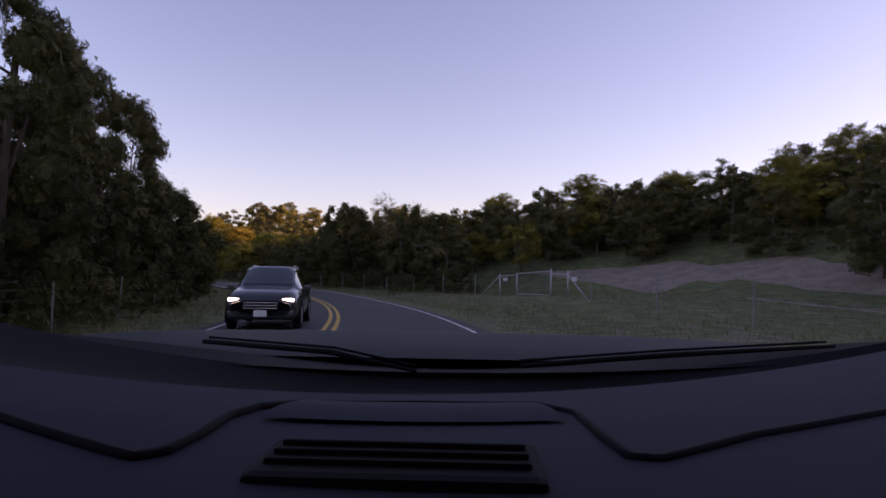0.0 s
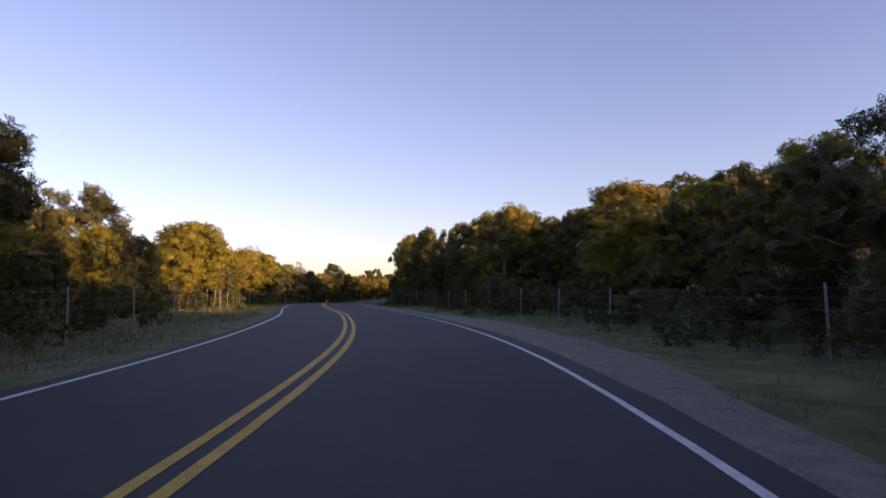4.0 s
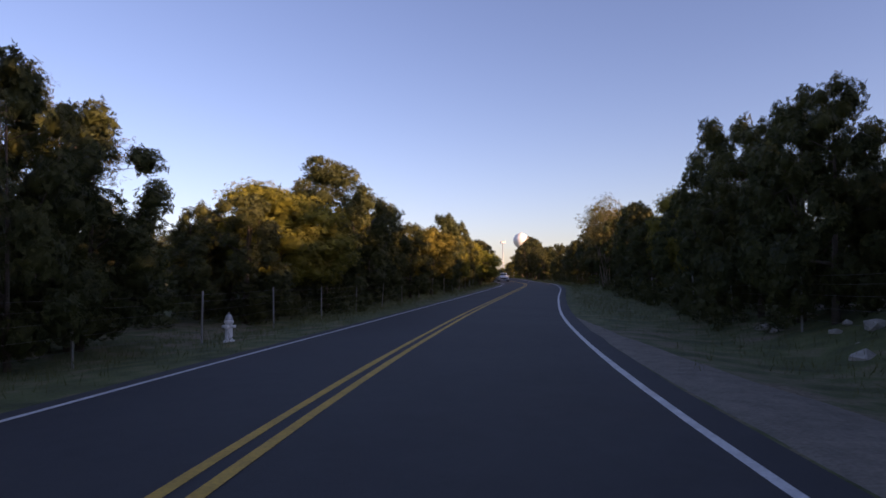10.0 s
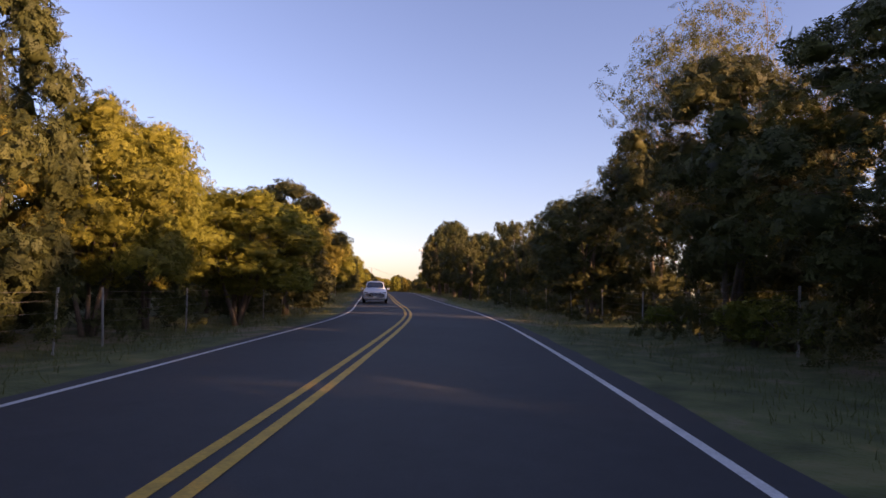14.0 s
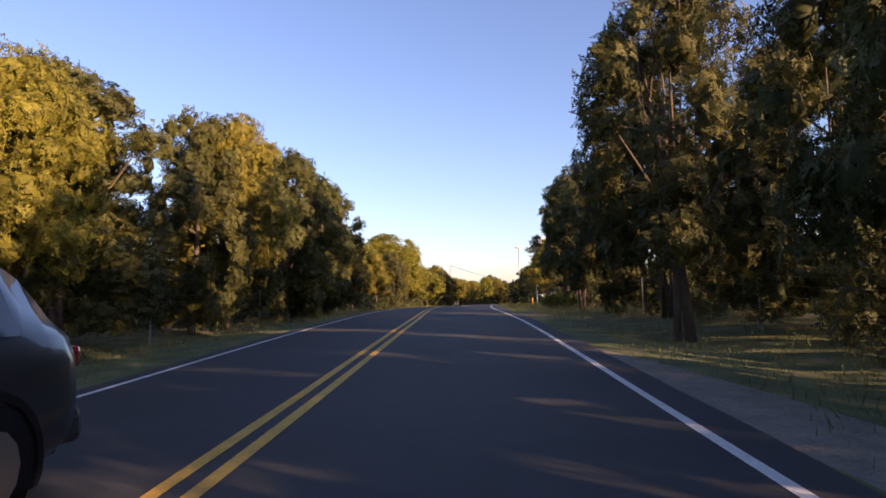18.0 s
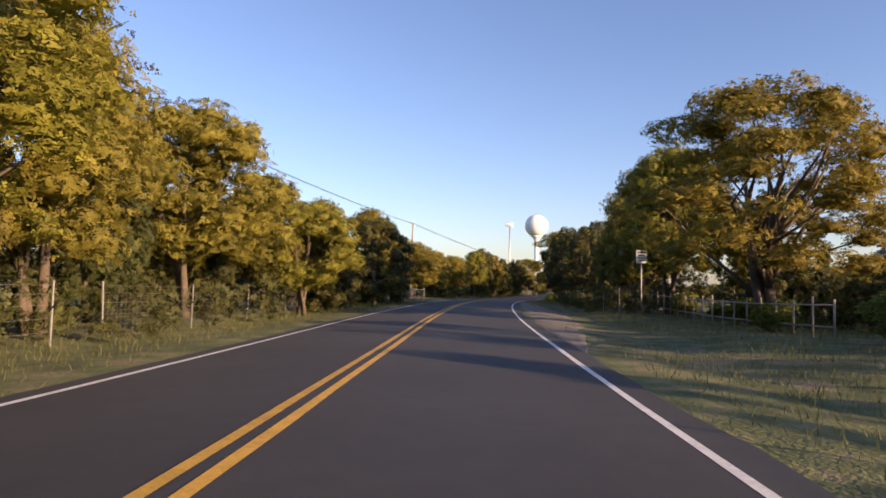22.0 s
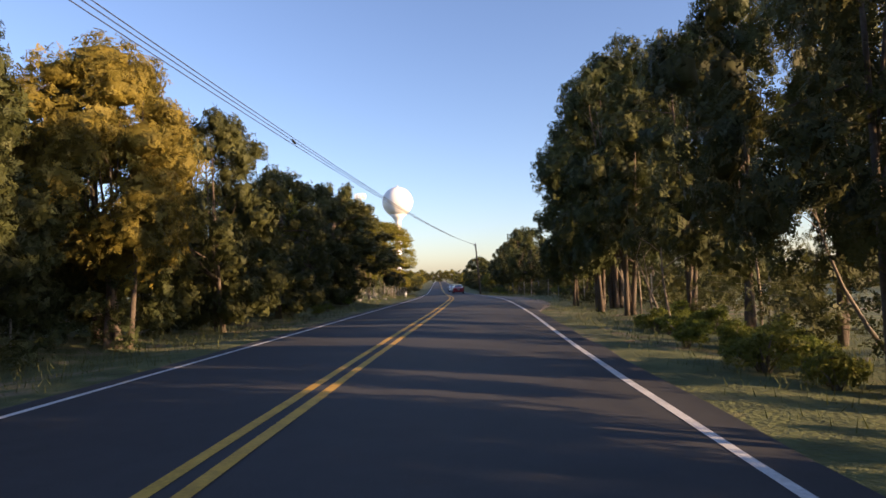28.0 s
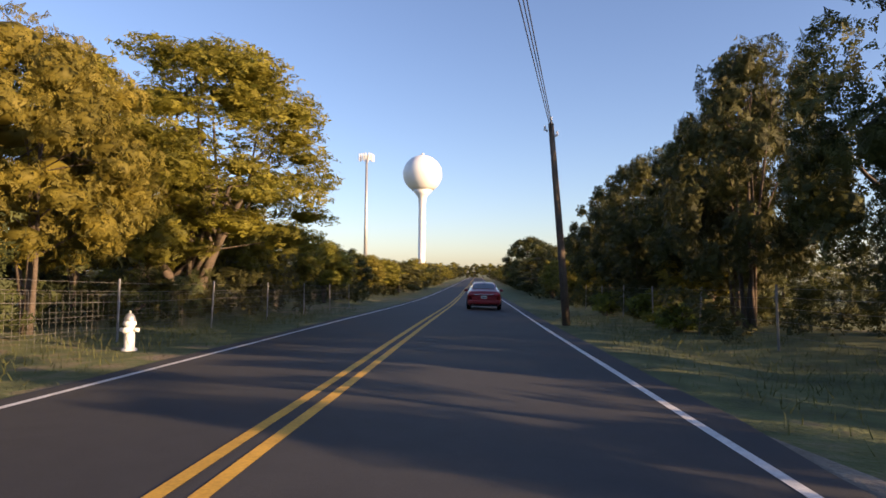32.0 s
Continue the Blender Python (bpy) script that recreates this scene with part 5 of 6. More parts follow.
def h_brace(s0, d0, s1, d1, s2, d2, label="steel pipe corner brace of the wire fence"):
    """Two posts, a rail between their tops and a slanting stay."""
    root = empty("fence_brace", along(s0, d0), label, "fence brace", "fence braces")
    p, q, g = at(root, s0, d0), at(root, s1, d1), at(root, s2, d2)
    for b in (p, q):
        pipe("post", b - Vector((0, 0, 0.3)), b + Vector((0, 0, 1.5)), 0.034, root)
    pipe("rail", p + Vector((0, 0, 1.25)), q + Vector((0, 0, 1.25)), 0.03, root)
    pipe("stay", q + Vector((0, 0, 1.3)), g + Vector((0, 0, -0.05)), 0.028, root)

h_brace(156.5, -9.9, 158.8, -9.2, 161.5, -9.2)
h_brace(260, 10.4, 258.2, 10.4, 255.0, 10.6)
h_brace(84, 11.9, 82.2, 12.1, 79.6, 12.3)
h_brace(204, 10.8, 206, 10.8, 209, 10.8)
h_brace(362, 9.6, 360, 9.6, 357.5, 9.6)

# chain-link gate in the field on the right
def chain_link(name, root, a, b, h, pitch=0.11, label="chain-link mesh"):
    """Diamond wire between the ground points a and b, in the root's space."""
    v, f = [], []
    n = max(3, int((b - a).length / pitch))
    k = max(2, int(h / pitch))
    up = Vector((0, 0, h / k))
    along_v = (b - a) / n
    for sgn in (1, -1):
        for i in range(-k, n + 1):
            lo, hi = max(0, -i), min(k, n - i)
            if hi <= lo:
                continue
            if sgn > 0:
                q0, q1 = a + along_v * (i + lo) + up * lo, a + along_v * (i + hi) + up * hi
            else:
                q0, q1 = b - along_v * (i + lo) + up * lo, b - along_v * (i + hi) + up * hi
            tube(v, f, [q0, q1], [0.0035, 0.0035], 3)
    o = raw_part(name, v, f, M["wire"], root, label)
    o["kind"] = "stuff"
    return o

gate = empty("chain_link_gate", along(34.6, 11.9), "galvanised chain-link field gate with pipe frame, closed", "gate")
gp = [at(gate, s, d) for s, d in ((38.5, 11.5), (36.5, 11.75), (32.6, 12.05), (31.0, 12.25))]
for g, h in zip(gp, (1.4, 1.42, 1.55, 1.5)):
    pipe("post", g - Vector((0, 0, 0.3)), g + Vector((0, 0, h)), 0.05, gate)
for i in (0, 2):
    pipe("rail", gp[i] + Vector((0, 0, 1.25)), gp[i + 1] + Vector((0, 0, 1.3)), 0.03, gate)
for z0, z1 in ((1.38, 1.44), (0.12, 0.1)):
    pipe("gate_bar", gp[1] + Vector((0, 0, z0)), gp[2] + Vector((0, 0, z1)), 0.028, gate)
pipe("stay", gp[0] + Vector((0, 0, 1.3)), at(gate, 40.4, 10.9), 0.03, gate)
pipe("stay", gp[3] + Vector((0, 0, 1.3)), at(gate, 29.3, 12.5), 0.03, gate)
chain_link("gate_mesh", gate, gp[1] + Vector((0, 0, 0.12)), gp[2] + Vector((0, 0, 0.12)), 1.25)
for g in (gp[0], gp[3]):
    part("notice", box_bm(0.3, 0.015, 0.22, g + Vector((0.35, -0.05, 1.05)), 0.004), M["sign_white"], gate, "small white notice plate")

# pipe gate with stays beside the big oak, right
pg = empty("pipe_gate", along(402, 10.5), "grey pipe field gate with slanting stays", "gate")
q0, q1, q2, q3 = [at(pg, s, d) for s, d in ((400.5, 9.4), (402.5, 10.8), (404.5, 12.6), (407.5, 14.2))]
for b in (q0, q1, q2):
    pipe("post", b - Vector((0, 0, 0.3)), b + Vector((0, 0, 1.6)), 0.05, pg)
pipe("rail", q0 + Vector((0, 0, 1.3)), q2 + Vector((0, 0, 1.3)), 0.03, pg)
pipe("stay", q2 + Vector((0, 0, 1.3)), q3, 0.03, pg)
pipe("stay", q1 + Vector((0, 0, 1.3)), at(pg, 398.6, 11.6), 0.03, pg)
part("notice", box_bm(0.32, 0.015, 0.24, q0.lerp(q1, 0.6) + Vector((0, -0.05, 1.1)), 0.004), M["sign_white"], pg, "small white notice plate")
bollard = empty("marker_post", along(399, 8.7), "short yellow plastic marker post in the grass", "marker post")
tube_part("tube", [(0, 0, -0.2), (0, 0, 0.95), (0, 0, 1.0)], [0.06, 0.06, 0.03], M["yellow_line"], bollard)
tube_part("base", [(0, 0, -0.05), (0, 0, 0.12)], [0.085, 0.085], M["wood"], bollard, "dull base sleeve")

# picket-like pipe railing behind
rail_root = empty("picket_railing", along(420, 13.2), "row of thin upright pickets at the wood's edge", "railing")
for i in range(26):
    p = at(rail_root, 409 + 1.2 * i, 13.0 - 0.06 * i)
    pipe("picket", p - Vector((0, 0, 0.2)), p + Vector((0, 0, 1.25 + 0.1 * math.sin(i * 1.7))), 0.035, rail_root, "wood")
for z in (0.35, 1.05):
    tube_part("rail", [at(rail_root, 409 + 5 * i, 13.0 - 0.25 * i, z) for i in range(7)], [0.03] * 7, M["wood"], rail_root)

# farm gate and pipe-topped fence at the driveway, left
fg = empty("farm_gate", along(459.5, -12.6), "closed galvanised tube farm gate at the driveway", "gate")
f0, f1 = at(fg, 456.0, -12.0), at(fg, 461.2, -13.0)
for g in (f0, f1):
    pipe("post", g - Vector((0, 0, 0.3)), g + Vector((0, 0, 1.45)), 0.055, fg)
ga, gb = f0.lerp(f1, 0.04), f0.lerp(f1, 0.96)
for z in (0.18, 0.36, 0.54, 0.72, 0.9, 1.08, 1.26):
    pipe("bar", ga + Vector((0, 0, z)), gb + Vector((0, 0, z)), 0.022, fg)
for u in (0, 0.33, 0.67, 1):
    p = ga.lerp(gb, u)
    pipe("upright", p + Vector((0, 0, 0.16)), p + Vector((0, 0, 1.28)), 0.022, fg)
part("notice", box_bm(0.4, 0.015, 0.28, ga.lerp(gb, 0.45) + Vector((0, -0.05, 1.15)), 0.004), M["sign_white"], fg, "pale notice plate")
cf = empty("chain_link_fence", along(464, -10.8), "low chain-link fence with a galvanised top rail", "fence")
cl = [at(cf, s, d) for s, d in ((461.6, -13.0), (463.0, -12.0), (464.4, -11.0), (465.8, -10.0), (467.2, -9.2))]
for g in cl:
    pipe("post", g - Vector((0, 0, 0.3)), g + Vector((0, 0, 1.4)), 0.032, cf)
for p, q in zip(cl, cl[1:]):
    pipe("top_rail", p + Vector((0, 0, 1.2)), q + Vector((0, 0, 1.2)), 0.024, cf)
    chain_link("mesh_panel", cf, p + Vector((0, 0, 0.05)), q + Vector((0, 0, 0.05)), 1.1, 0.09)

# ---- poles and wires ----
def utility_pole(s, d, h, lean_x, lean_y, label, arm=True, mat="wood"):
    root = empty("utility_pole", along(s, d), label, "utility pole", "utility poles")
    top = Vector((lean_x, lean_y, h))
    tube_part("shaft", [(0, 0, -0.5), top * 0.35, top * 0.7, top], [0.15, 0.135, 0.115, 0.10], M[mat], root, "", 10)
    tube_part("cap", [top, top + Vector((0, 0, 0.08))], [0.115, 0.06], M["galv"], root)
    for k, (dx, dz) in enumerate(((-0.22, -0.25), (0.22, -0.45), (0.0, 0.08))):
        tube_part("insulator", [top + Vector((dx * 0.5, 0, dz)), top + Vector((dx, 0, dz + 0.06)), top + Vector((dx, 0, dz + 0.2))], [0.03, 0.05, 0.035], M["white"], root, "", 6)
    return root.matrix_world @ top

def cable(name, a, b, sag, r, label):
    pts = []
    for i in range(25):
        u = i / 24
        pts.append(a.lerp(b, u) - Vector((0, 0, sag * 4 * u * (1 - u))))
    o = tube_part(name, [p - a for p in pts], [r] * 25, M["cable"], None, "", 5)
    o.location = a
    return tagged(o, label, "cable", "overhead cables")

old = [utility_pole(146, -46, 8.0, 0, 0, "weathered wooden utility pole among trees"),
       utility_pole(177, -12.2, 6.9, 0.25, 0, "weathered wooden utility pole behind the fence"),
       utility_pole(206, -50, 8.0, 0, 0, "weathered wooden utility pole among trees")]
side_pole = utility_pole(392, -16.0, 9.4, 0, 0, "weathered wooden utility pole among oaks")
tops = [utility_pole(466.3, -10.9, 9.6, 0.3, 0, "tall sunlit wooden utility pole by the driveway"),
        # bark colour darkens this pole to the silhouette it makes against the sky
        utility_pole(582.0, 4.65, 7.2, -0.6, 0, "leaning dark wooden utility pole at the wood's edge", mat="bark")]
for k, off in enumerate((-0.42, 0.0, 0.36)):
    for a, b in zip(old, old[1:]):
        cable("overhead_cable", a + Vector((off * 0.5, 0, -0.2 * k)), b + Vector((off * 0.5, 0, -0.2 * k)), 0.012 * (b - a).length, 0.018, "black overhead cable strung between the poles")
    a, b = tops
    cable("overhead_cable", side_pole + Vector((off * 0.5, 0, -0.1 * k)), a + Vector((off * 0.5, 0, -0.1 * k)), 0.6, 0.011, "black overhead cable strung between the poles")
    cable("overhead_cable", a + Vector((off, off * 0.3, -0.05 * k)), b + Vector((off * 0.15, 0, -0.04 * k)), 0.0138 * (b - a).length, 0.014, "black overhead cable strung between the poles")
splice = empty("cable_splice", Matrix.Translation(tops[0].lerp(tops[1], 0.42) - Vector((0, 0, 0.0134 * (tops[1] - tops[0]).length + 0.07))), "dark splice case hung on the cable", "cable splice")
tube_part("case", [(0.16, -0.22, 0.01), (0, 0, 0), (-0.16, 0.22, -0.01)], [0.04, 0.055, 0.04], M["black"], splice)
tube_part("hanger", [(0, 0, 0.0), (0, 0, 0.07)], [0.015, 0.015], M["wire"], splice)

# ---- water tower, antenna mast, far building ----
wt = empty("water_tower", Matrix.Translation((-523.3, 600.7, -4.2)), "tall white painted ball-shaped water tower", "water tower")
HB, RB = 41.8, 7.6
prof = [(2.3, 0.0), (2.0, 2.0), (1.45, 6.0), (1.35, HB - 13.0), (1.5, HB - 9.6), (2.4, HB - 8.0), (4.1, HB - 6.4)]
v, f = lathe(prof, 28)
raw_part("stem", v, f, M["tower"], wt, "", True)
ball = [(RB * math.cos(a), HB + RB * 0.97 * math.sin(a)) for a in [radians(-56 + 146 * i / 22) for i in range(23)]]
ball[-1] = (0.05, ball[-1][1])
v, f = lathe(ball, 40)
raw_part("tank", v, f, M["tower"], wt, "", True)
v, f = lathe([(0.5, HB + RB * 0.96), (0.5, HB + RB + 0.5), (0.2, HB + RB + 0.7)], 12)
raw_part("vent", v, f, M["galv"], wt)
v, f = lathe([(RB + 0.02, HB - 0.12), (RB + 0.05, HB), (RB + 0.02, HB + 0.12)], 40)
raw_part("weld_band", v, f, M["tower"], wt)

am = empty("antenna_mast", Matrix.Translation((-497.0, 544.0, -4.2)), "slender grey antenna mast with panel aerials at the top", "antenna mast")
tube_part("mast", [(0, 0, 0), (0, 0, 18), (0, 0, 37.6)], [0.6, 0.45, 0.32], M["galv"], am, "", 12)
for k in range(3):
    a = radians(20 + 120 * k)
    u, w = Vector((math.cos(a), math.sin(a), 0)), Vector((-math.sin(a), math.cos(a), 0))
    pipe("arm", u * 1.4 - w * 1.7 + Vector((0, 0, 37)), u * 1.4 + w * 1.7 + Vector((0, 0, 37)), 0.08, am)
    pipe("strut", Vector((0, 0, 37)), u * 1.4 + Vector((0, 0, 37)), 0.07, am)
    for j in (-1.6, -0.55, 0.55, 1.6):
        c = u * 1.5 + w * j + Vector((0, 0, 37))
        part("panel_aerial", box_bm(0.3, 0.3, 2.1, c, 0.05), M["white"], am, "white panel aerial")

# ---- hydrants, signs ----
def hydrant(s, d):
    root = empty("fire_hydrant", along(s, d), "white painted fire hydrant standing in the verge", "fire hydrant", "hydrants")
    v, f = lathe([(0.15, -0.1), (0.15, 0.04), (0.105, 0.06), (0.10, 0.5), (0.13, 0.52), (0.13, 0.57), (0.11, 0.6)], 16)
    raw_part("barrel", v, f, M["white"], root, "", True)
    v, f = lathe([(0.115, 0.6), (0.10, 0.68), (0.06, 0.74), (0.025, 0.76), (0.025, 0.81)], 16)
    raw_part("bonnet", v, f, M["galv"], root, "silvery domed cap")
    for a in (0, 180, 90):
        r = 0.06 if a == 90 else 0.045
        u = Vector((math.cos(radians(a)), -math.sin(radians(a)), 0))
        tube_part("outlet", [u * 0.08 + Vector((0, 0, 0.42)), u * 0.19 + Vector((0, 0, 0.42)), u * 0.2 + Vector((0, 0, 0.42))], [r, r, r * 0.6], M["white"], root, "", 8)
hydrant(194.5, -6.0)
hydrant(571.8, -5.6)

def road_sign(s, d, w, h, top, back, label, bars=4, turn=0.0):
    root = empty("road_sign", along(s, d, 0, turn), label, "road sign", "road signs")
    tube_part("post", [(0, 0, -0.3), (0, 0, top)], [0.03, 0.03], M["galv"], root)
    part("plate", box_bm(w, 0.012, h, (0, 0.035 if back else -0.035, top - h / 2 + 0.05), 0.004), M["galv" if back else "sign_white"], root, "bare metal back" if back else "white sign plate")
    if not back:
        for k in range(bars):
            part("lettering_bar", box_bm(w * (0.75 - 0.12 * (k % 2)), 0.004, h * 0.08, (0, -0.046, top - h * (0.18 + 0.2 * k) + 0.03)), M["ink"], root, "dark unreadable line of lettering")
    for z in (0.2, 0.8):
        tube_part("bolt", [(0, -0.05, top - h * z), (0, 0.05, top - h * z)], [0.012, 0.012], M["galv"], root, "", 6)
road_sign(324.0, -6.6, 0.5, 1.1, 3.1, True, "white sign plate seen from behind, on a post", turn=8)
road_sign(424.5, 10.6, 0.6, 0.75, 3.6, False, "white sign with dark lettering on a post")
road_sign(452.5, -9.0, 0.35, 0.5, 1.9, False, "narrow notice on a pale post by the driveway", 2)

# ---- vehicles ----
def loft(stations):
    """Rings of a car body: (y, half width, z bottom, z belt, z roof, half width of roof)."""
    rings = []
    fine = []
    for i in range(len(stations) - 1):
        for k in range(3):
            fine.append([float(q) for q in catmull(stations, i + k / 3)])
    for y, w, zb, zt, zr, wr in fine + [stations[-1]]:
        half = [(w * 0.86, zb), (w * 0.97, zb + 0.1), (w, zb + (zt - zb) * 0.45), (w * 0.985, zb + (zt - zb) * 0.8), (w * 0.93, zt), (wr + (w * 0.93 - wr) * 0.12, zr - (zr - zt) * 0.12), (wr * 0.8, zr - 0.012), (wr * 0.4, zr)]
        rings.append([(x, y, z) for x, z in half] + [(-x, y, z) for x, z in half[::-1]])
    return rings

def car(name, place, stations, cabin, rear_glass, front_glass, paint, label, wheel_y, wheel_r, front_faces=False, lights_on=False):
    root = empty(name, place, label, "car", "cars on the road")
    rings = loft(stations)
    m = len(rings[0])
    v = [p for r in rings for p in r]
    body, glass = [], {"side_window": {}, "rear_window": {}, "windscreen": {}}
    half_way = (cabin[0] + cabin[1]) / 2 - 0.05
    for i in range(len(rings) - 1):
        y0, y1 = rings[i][0][1] + 0.02, rings[i + 1][0][1] - 0.02
        for k in range(m):
            k2 = (k + 1) % m
            face = (i * m + k, i * m + k2, (i + 1) * m + k2, (i + 1) * m + k)
            side = k in (4, m - 6)
            top = 5 <= k <= m - 7
            body.append(face)
            if side and cabin[0] <= y0 and y1 <= cabin[1]:
                glass["side_window"].setdefault((k, (y0 + y1) / 2 > half_way), []).append(face)
            if top and y0 >= rear_glass[0] and y1 <= rear_glass[1]:
                glass["rear_window"].setdefault(0, []).append(face)
            if top and y0 >= front_glass[0] and y1 <= front_glass[1]:
                glass["windscreen"].setdefault(0, []).append(face)
    body.append(tuple(range(m)))
    body.append(tuple((len(rings) - 1) * m + k for k in range(m))[::-1])
    raw_part("body", v, body, M[paint], root, "", True)
    for nm, sets in glass.items():
        for faces in sets.values():
            used = sorted({j for fc in faces for j in fc})
            mid = sum((Vector(v[j]) for j in used), Vector()) / len(used)
            nrm = Vector()
            for fc in faces:
                q = (Vector(v[fc[1]]) - Vector(v[fc[0]])).cross(Vector(v[fc[3]]) - Vector(v[fc[0]]))
                nrm += q if q.dot(mid - Vector((0, mid.y * 0.5, 0.8))) > 0 else -q
            nrm.normalize()
            gvv = [mid + (Vector(v[j]) - mid) * 0.93 + nrm * 0.014 for j in used]
            raw_part(nm, gvv, [tuple(used.index(j) for j in fc) for fc in faces], M["glass"], root, "dark tinted glass", True)
    w = max(s[1] for s in stations)
    for sy in wheel_y:
        for sx in (-1, 1):
            t = [(wheel_r * 0.62, -0.10), (wheel_r * 0.94, -0.10), (wheel_r, -0.06), (wheel_r, 0.06), (wheel_r * 0.94, 0.10), (wheel_r * 0.62, 0.10)]
            vv, ff = lathe(t, 20)
            tyre = raw_part("wheel", [(z + sx * (w - 0.1), x + sy, y + wheel_r) for x, y, z in vv], ff, M["black"], root, "black tyre", True)
            vv, ff = lathe([(wheel_r * 0.6, -0.105), (wheel_r * 0.6, 0.105), (wheel_r * 0.15, 0.08)], 12)
            vv2, ff2 = lathe([(wheel_r * 1.0, -0.02), (wheel_r * 1.0, 0.03), (wheel_r * 1.13, 0.03), (wheel_r * 1.16, -0.02)], 24)
            raw_part("wheel_arch", [(sx * (z + w - 0.02), x + sy, max(y + wheel_r, 0.2)) for x, y, z in vv2], ff2, M["black"], root, "dark arch lining")
            raw_part("rim", [(z * 1.02 + sx * (w - 0.1), x + sy, y + wheel_r) for x, y, z in vv], ff, M["alloy"], tyre, "grey alloy rim")
    y_r, y_f = stations[0][0], stations[-1][0]
    zt = stations[1][3]
    for sx in (-1, 1):
        part("tail_light", box_bm(0.36, 0.16, 0.15, (sx * (w - 0.27), y_r + 0.04, zt - 0.14), 0.04), M["tail"], root, "red lamp lens")
        part("headlight", box_bm(0.30, 0.15, 0.085, (sx * (w - 0.28), stations[-2][0] + 0.0, stations[-2][3] - 0.02), 0.04), M["headlight" if lights_on else "glass"], root, "bright lit headlamp" if lights_on else "clear lamp lens")
        part("mirror", box_bm(0.2, 0.1, 0.14, (sx * (w + 0.08), front_glass[0] + 0.25, stations[len(stations) // 2][3] + 0.06), 0.035), M[paint], root)
        part("exhaust_trim", box_bm(0.16, 0.06, 0.05, (sx * (w - 0.35), y_r + 0.02, 0.33), 0.015), M["chrome"], root)
    part("boot_lid", box_bm(w * 1.46, 0.06, 0.40, (0, y_r - 0.002, zt - 0.26), 0.028, 3), M[paint], root)
    part("rear_trim", box_bm(w * 1.1, 0.03, 0.035, (0, y_r - 0.04, zt - 0.10), 0.01), M["chrome"], root, "chrome strip")
    part("rear_bumper", box_bm(w * 1.86, 0.22, 0.24, (0, y_r + 0.07, 0.46), 0.07), M[paint], root)
    part("lower_bumper", box_bm(w * 1.5, 0.12, 0.12, (0, y_r + 0.05, 0.32), 0.03), M["black"], root, "black lower bumper insert")
    plate = part("number_plate", box_bm(0.32, 0.02, 0.16, (0, y_r - 0.04, zt - 0.24), 0.006), M["plate"], root, "white plate")
    part("plate_bar", box_bm(0.24, 0.006, 0.05, (0, y_r - 0.053, zt - 0.24)), M["ink"], plate, "dark bar")
    part("grille", box_bm(w * 0.95, 0.08, 0.26, (0, y_f - 0.01, stations[-2][3] - 0.16), 0.03), M["black"], root, "dark grille")
    for k in range(3):
        part("grille_slat", box_bm(w * 0.88, 0.02, 0.02, (0, y_f + 0.035, stations[-2][3] - 0.23 + 0.07 * k), 0.006), M["chrome"], root, "chrome slat")
    part("front_plate", box_bm(0.32, 0.02, 0.16, (0, y_f + 0.04, 0.46), 0.006), M["plate"], root, "white plate")
    part("front_bumper", box_bm(w * 1.76, 0.22, 0.24, (0, y_f - 0.11, 0.44), 0.09, 3), M[paint], root)
    if paint == "grey_paint":
        for sx in (-1, 1):
            tube_part("roof_rail", [(sx * 0.56, -1.55, 1.60), (sx * 0.575, -1.3, 1.685), (sx * 0.575, -0.2, 1.70), (sx * 0.56, 0.15, 1.645)], [0.014, 0.018, 0.018, 0.014], M["galv"], root, "grey metal roof rail", 6)
    tube_part("aerial", [(0, rear_glass[1] + 0.1, max(s[4] for s in stations) - 0.03), (0, rear_glass[1] - 0.05, max(s[4] for s in stations) + 0.06)], [0.03, 0.008], M["black"], root)
    return root

SEDAN = [(-2.3, 0.74, 0.42, 0.80, 0.86, 0.52), (-2.2, 0.86, 0.28, 0.95, 1.02, 0.64), (-1.75, 0.9, 0.22, 0.97, 1.07, 0.66), (-1.5, 0.91, 0.22, 0.97, 1.11, 0.64), (-0.8, 0.91, 0.2, 0.96, 1.40, 0.55), (-0.2, 0.91, 0.2, 0.94, 1.46, 0.56), (0.4, 0.91, 0.2, 0.93, 1.41, 0.56), (1.1, 0.9, 0.2, 0.94, 1.06, 0.64), (1.25, 0.9, 0.22, 0.9, 1.0, 0.64), (1.85, 0.88, 0.22, 0.82, 0.9, 0.6), (2.2, 0.82, 0.28, 0.7, 0.77, 0.54), (2.3, 0.7, 0.36, 0.6, 0.65, 0.48)]
SUV = [(-2.3, 0.78, 0.45, 0.98, 1.1, 0.6), (-2.22, 0.9, 0.32, 1.05, 1.2, 0.66), (-1.75, 0.94, 0.26, 1.06, 1.60, 0.62), (-0.8, 0.95, 0.25, 1.05, 1.69, 0.63), (0.1, 0.95, 0.25, 1.03, 1.68, 0.63), (0.45, 0.95, 0.25, 1.03, 1.63, 0.62), (1.15, 0.94, 0.25, 1.04, 1.17, 0.68), (1.3, 0.94, 0.26, 1.0, 1.11, 0.68), (1.95, 0.92, 0.27, 0.94, 1.03, 0.65), (2.25, 0.86, 0.32, 0.82, 0.9, 0.58), (2.35, 0.74, 0.4, 0.7, 0.76, 0.5)]

def drive(s, d, turn=0.0):
    p = on_road(s, d, 0.0)
    return pose(p.x, p.y, p.z, 0, 0, heading(s) + turn)

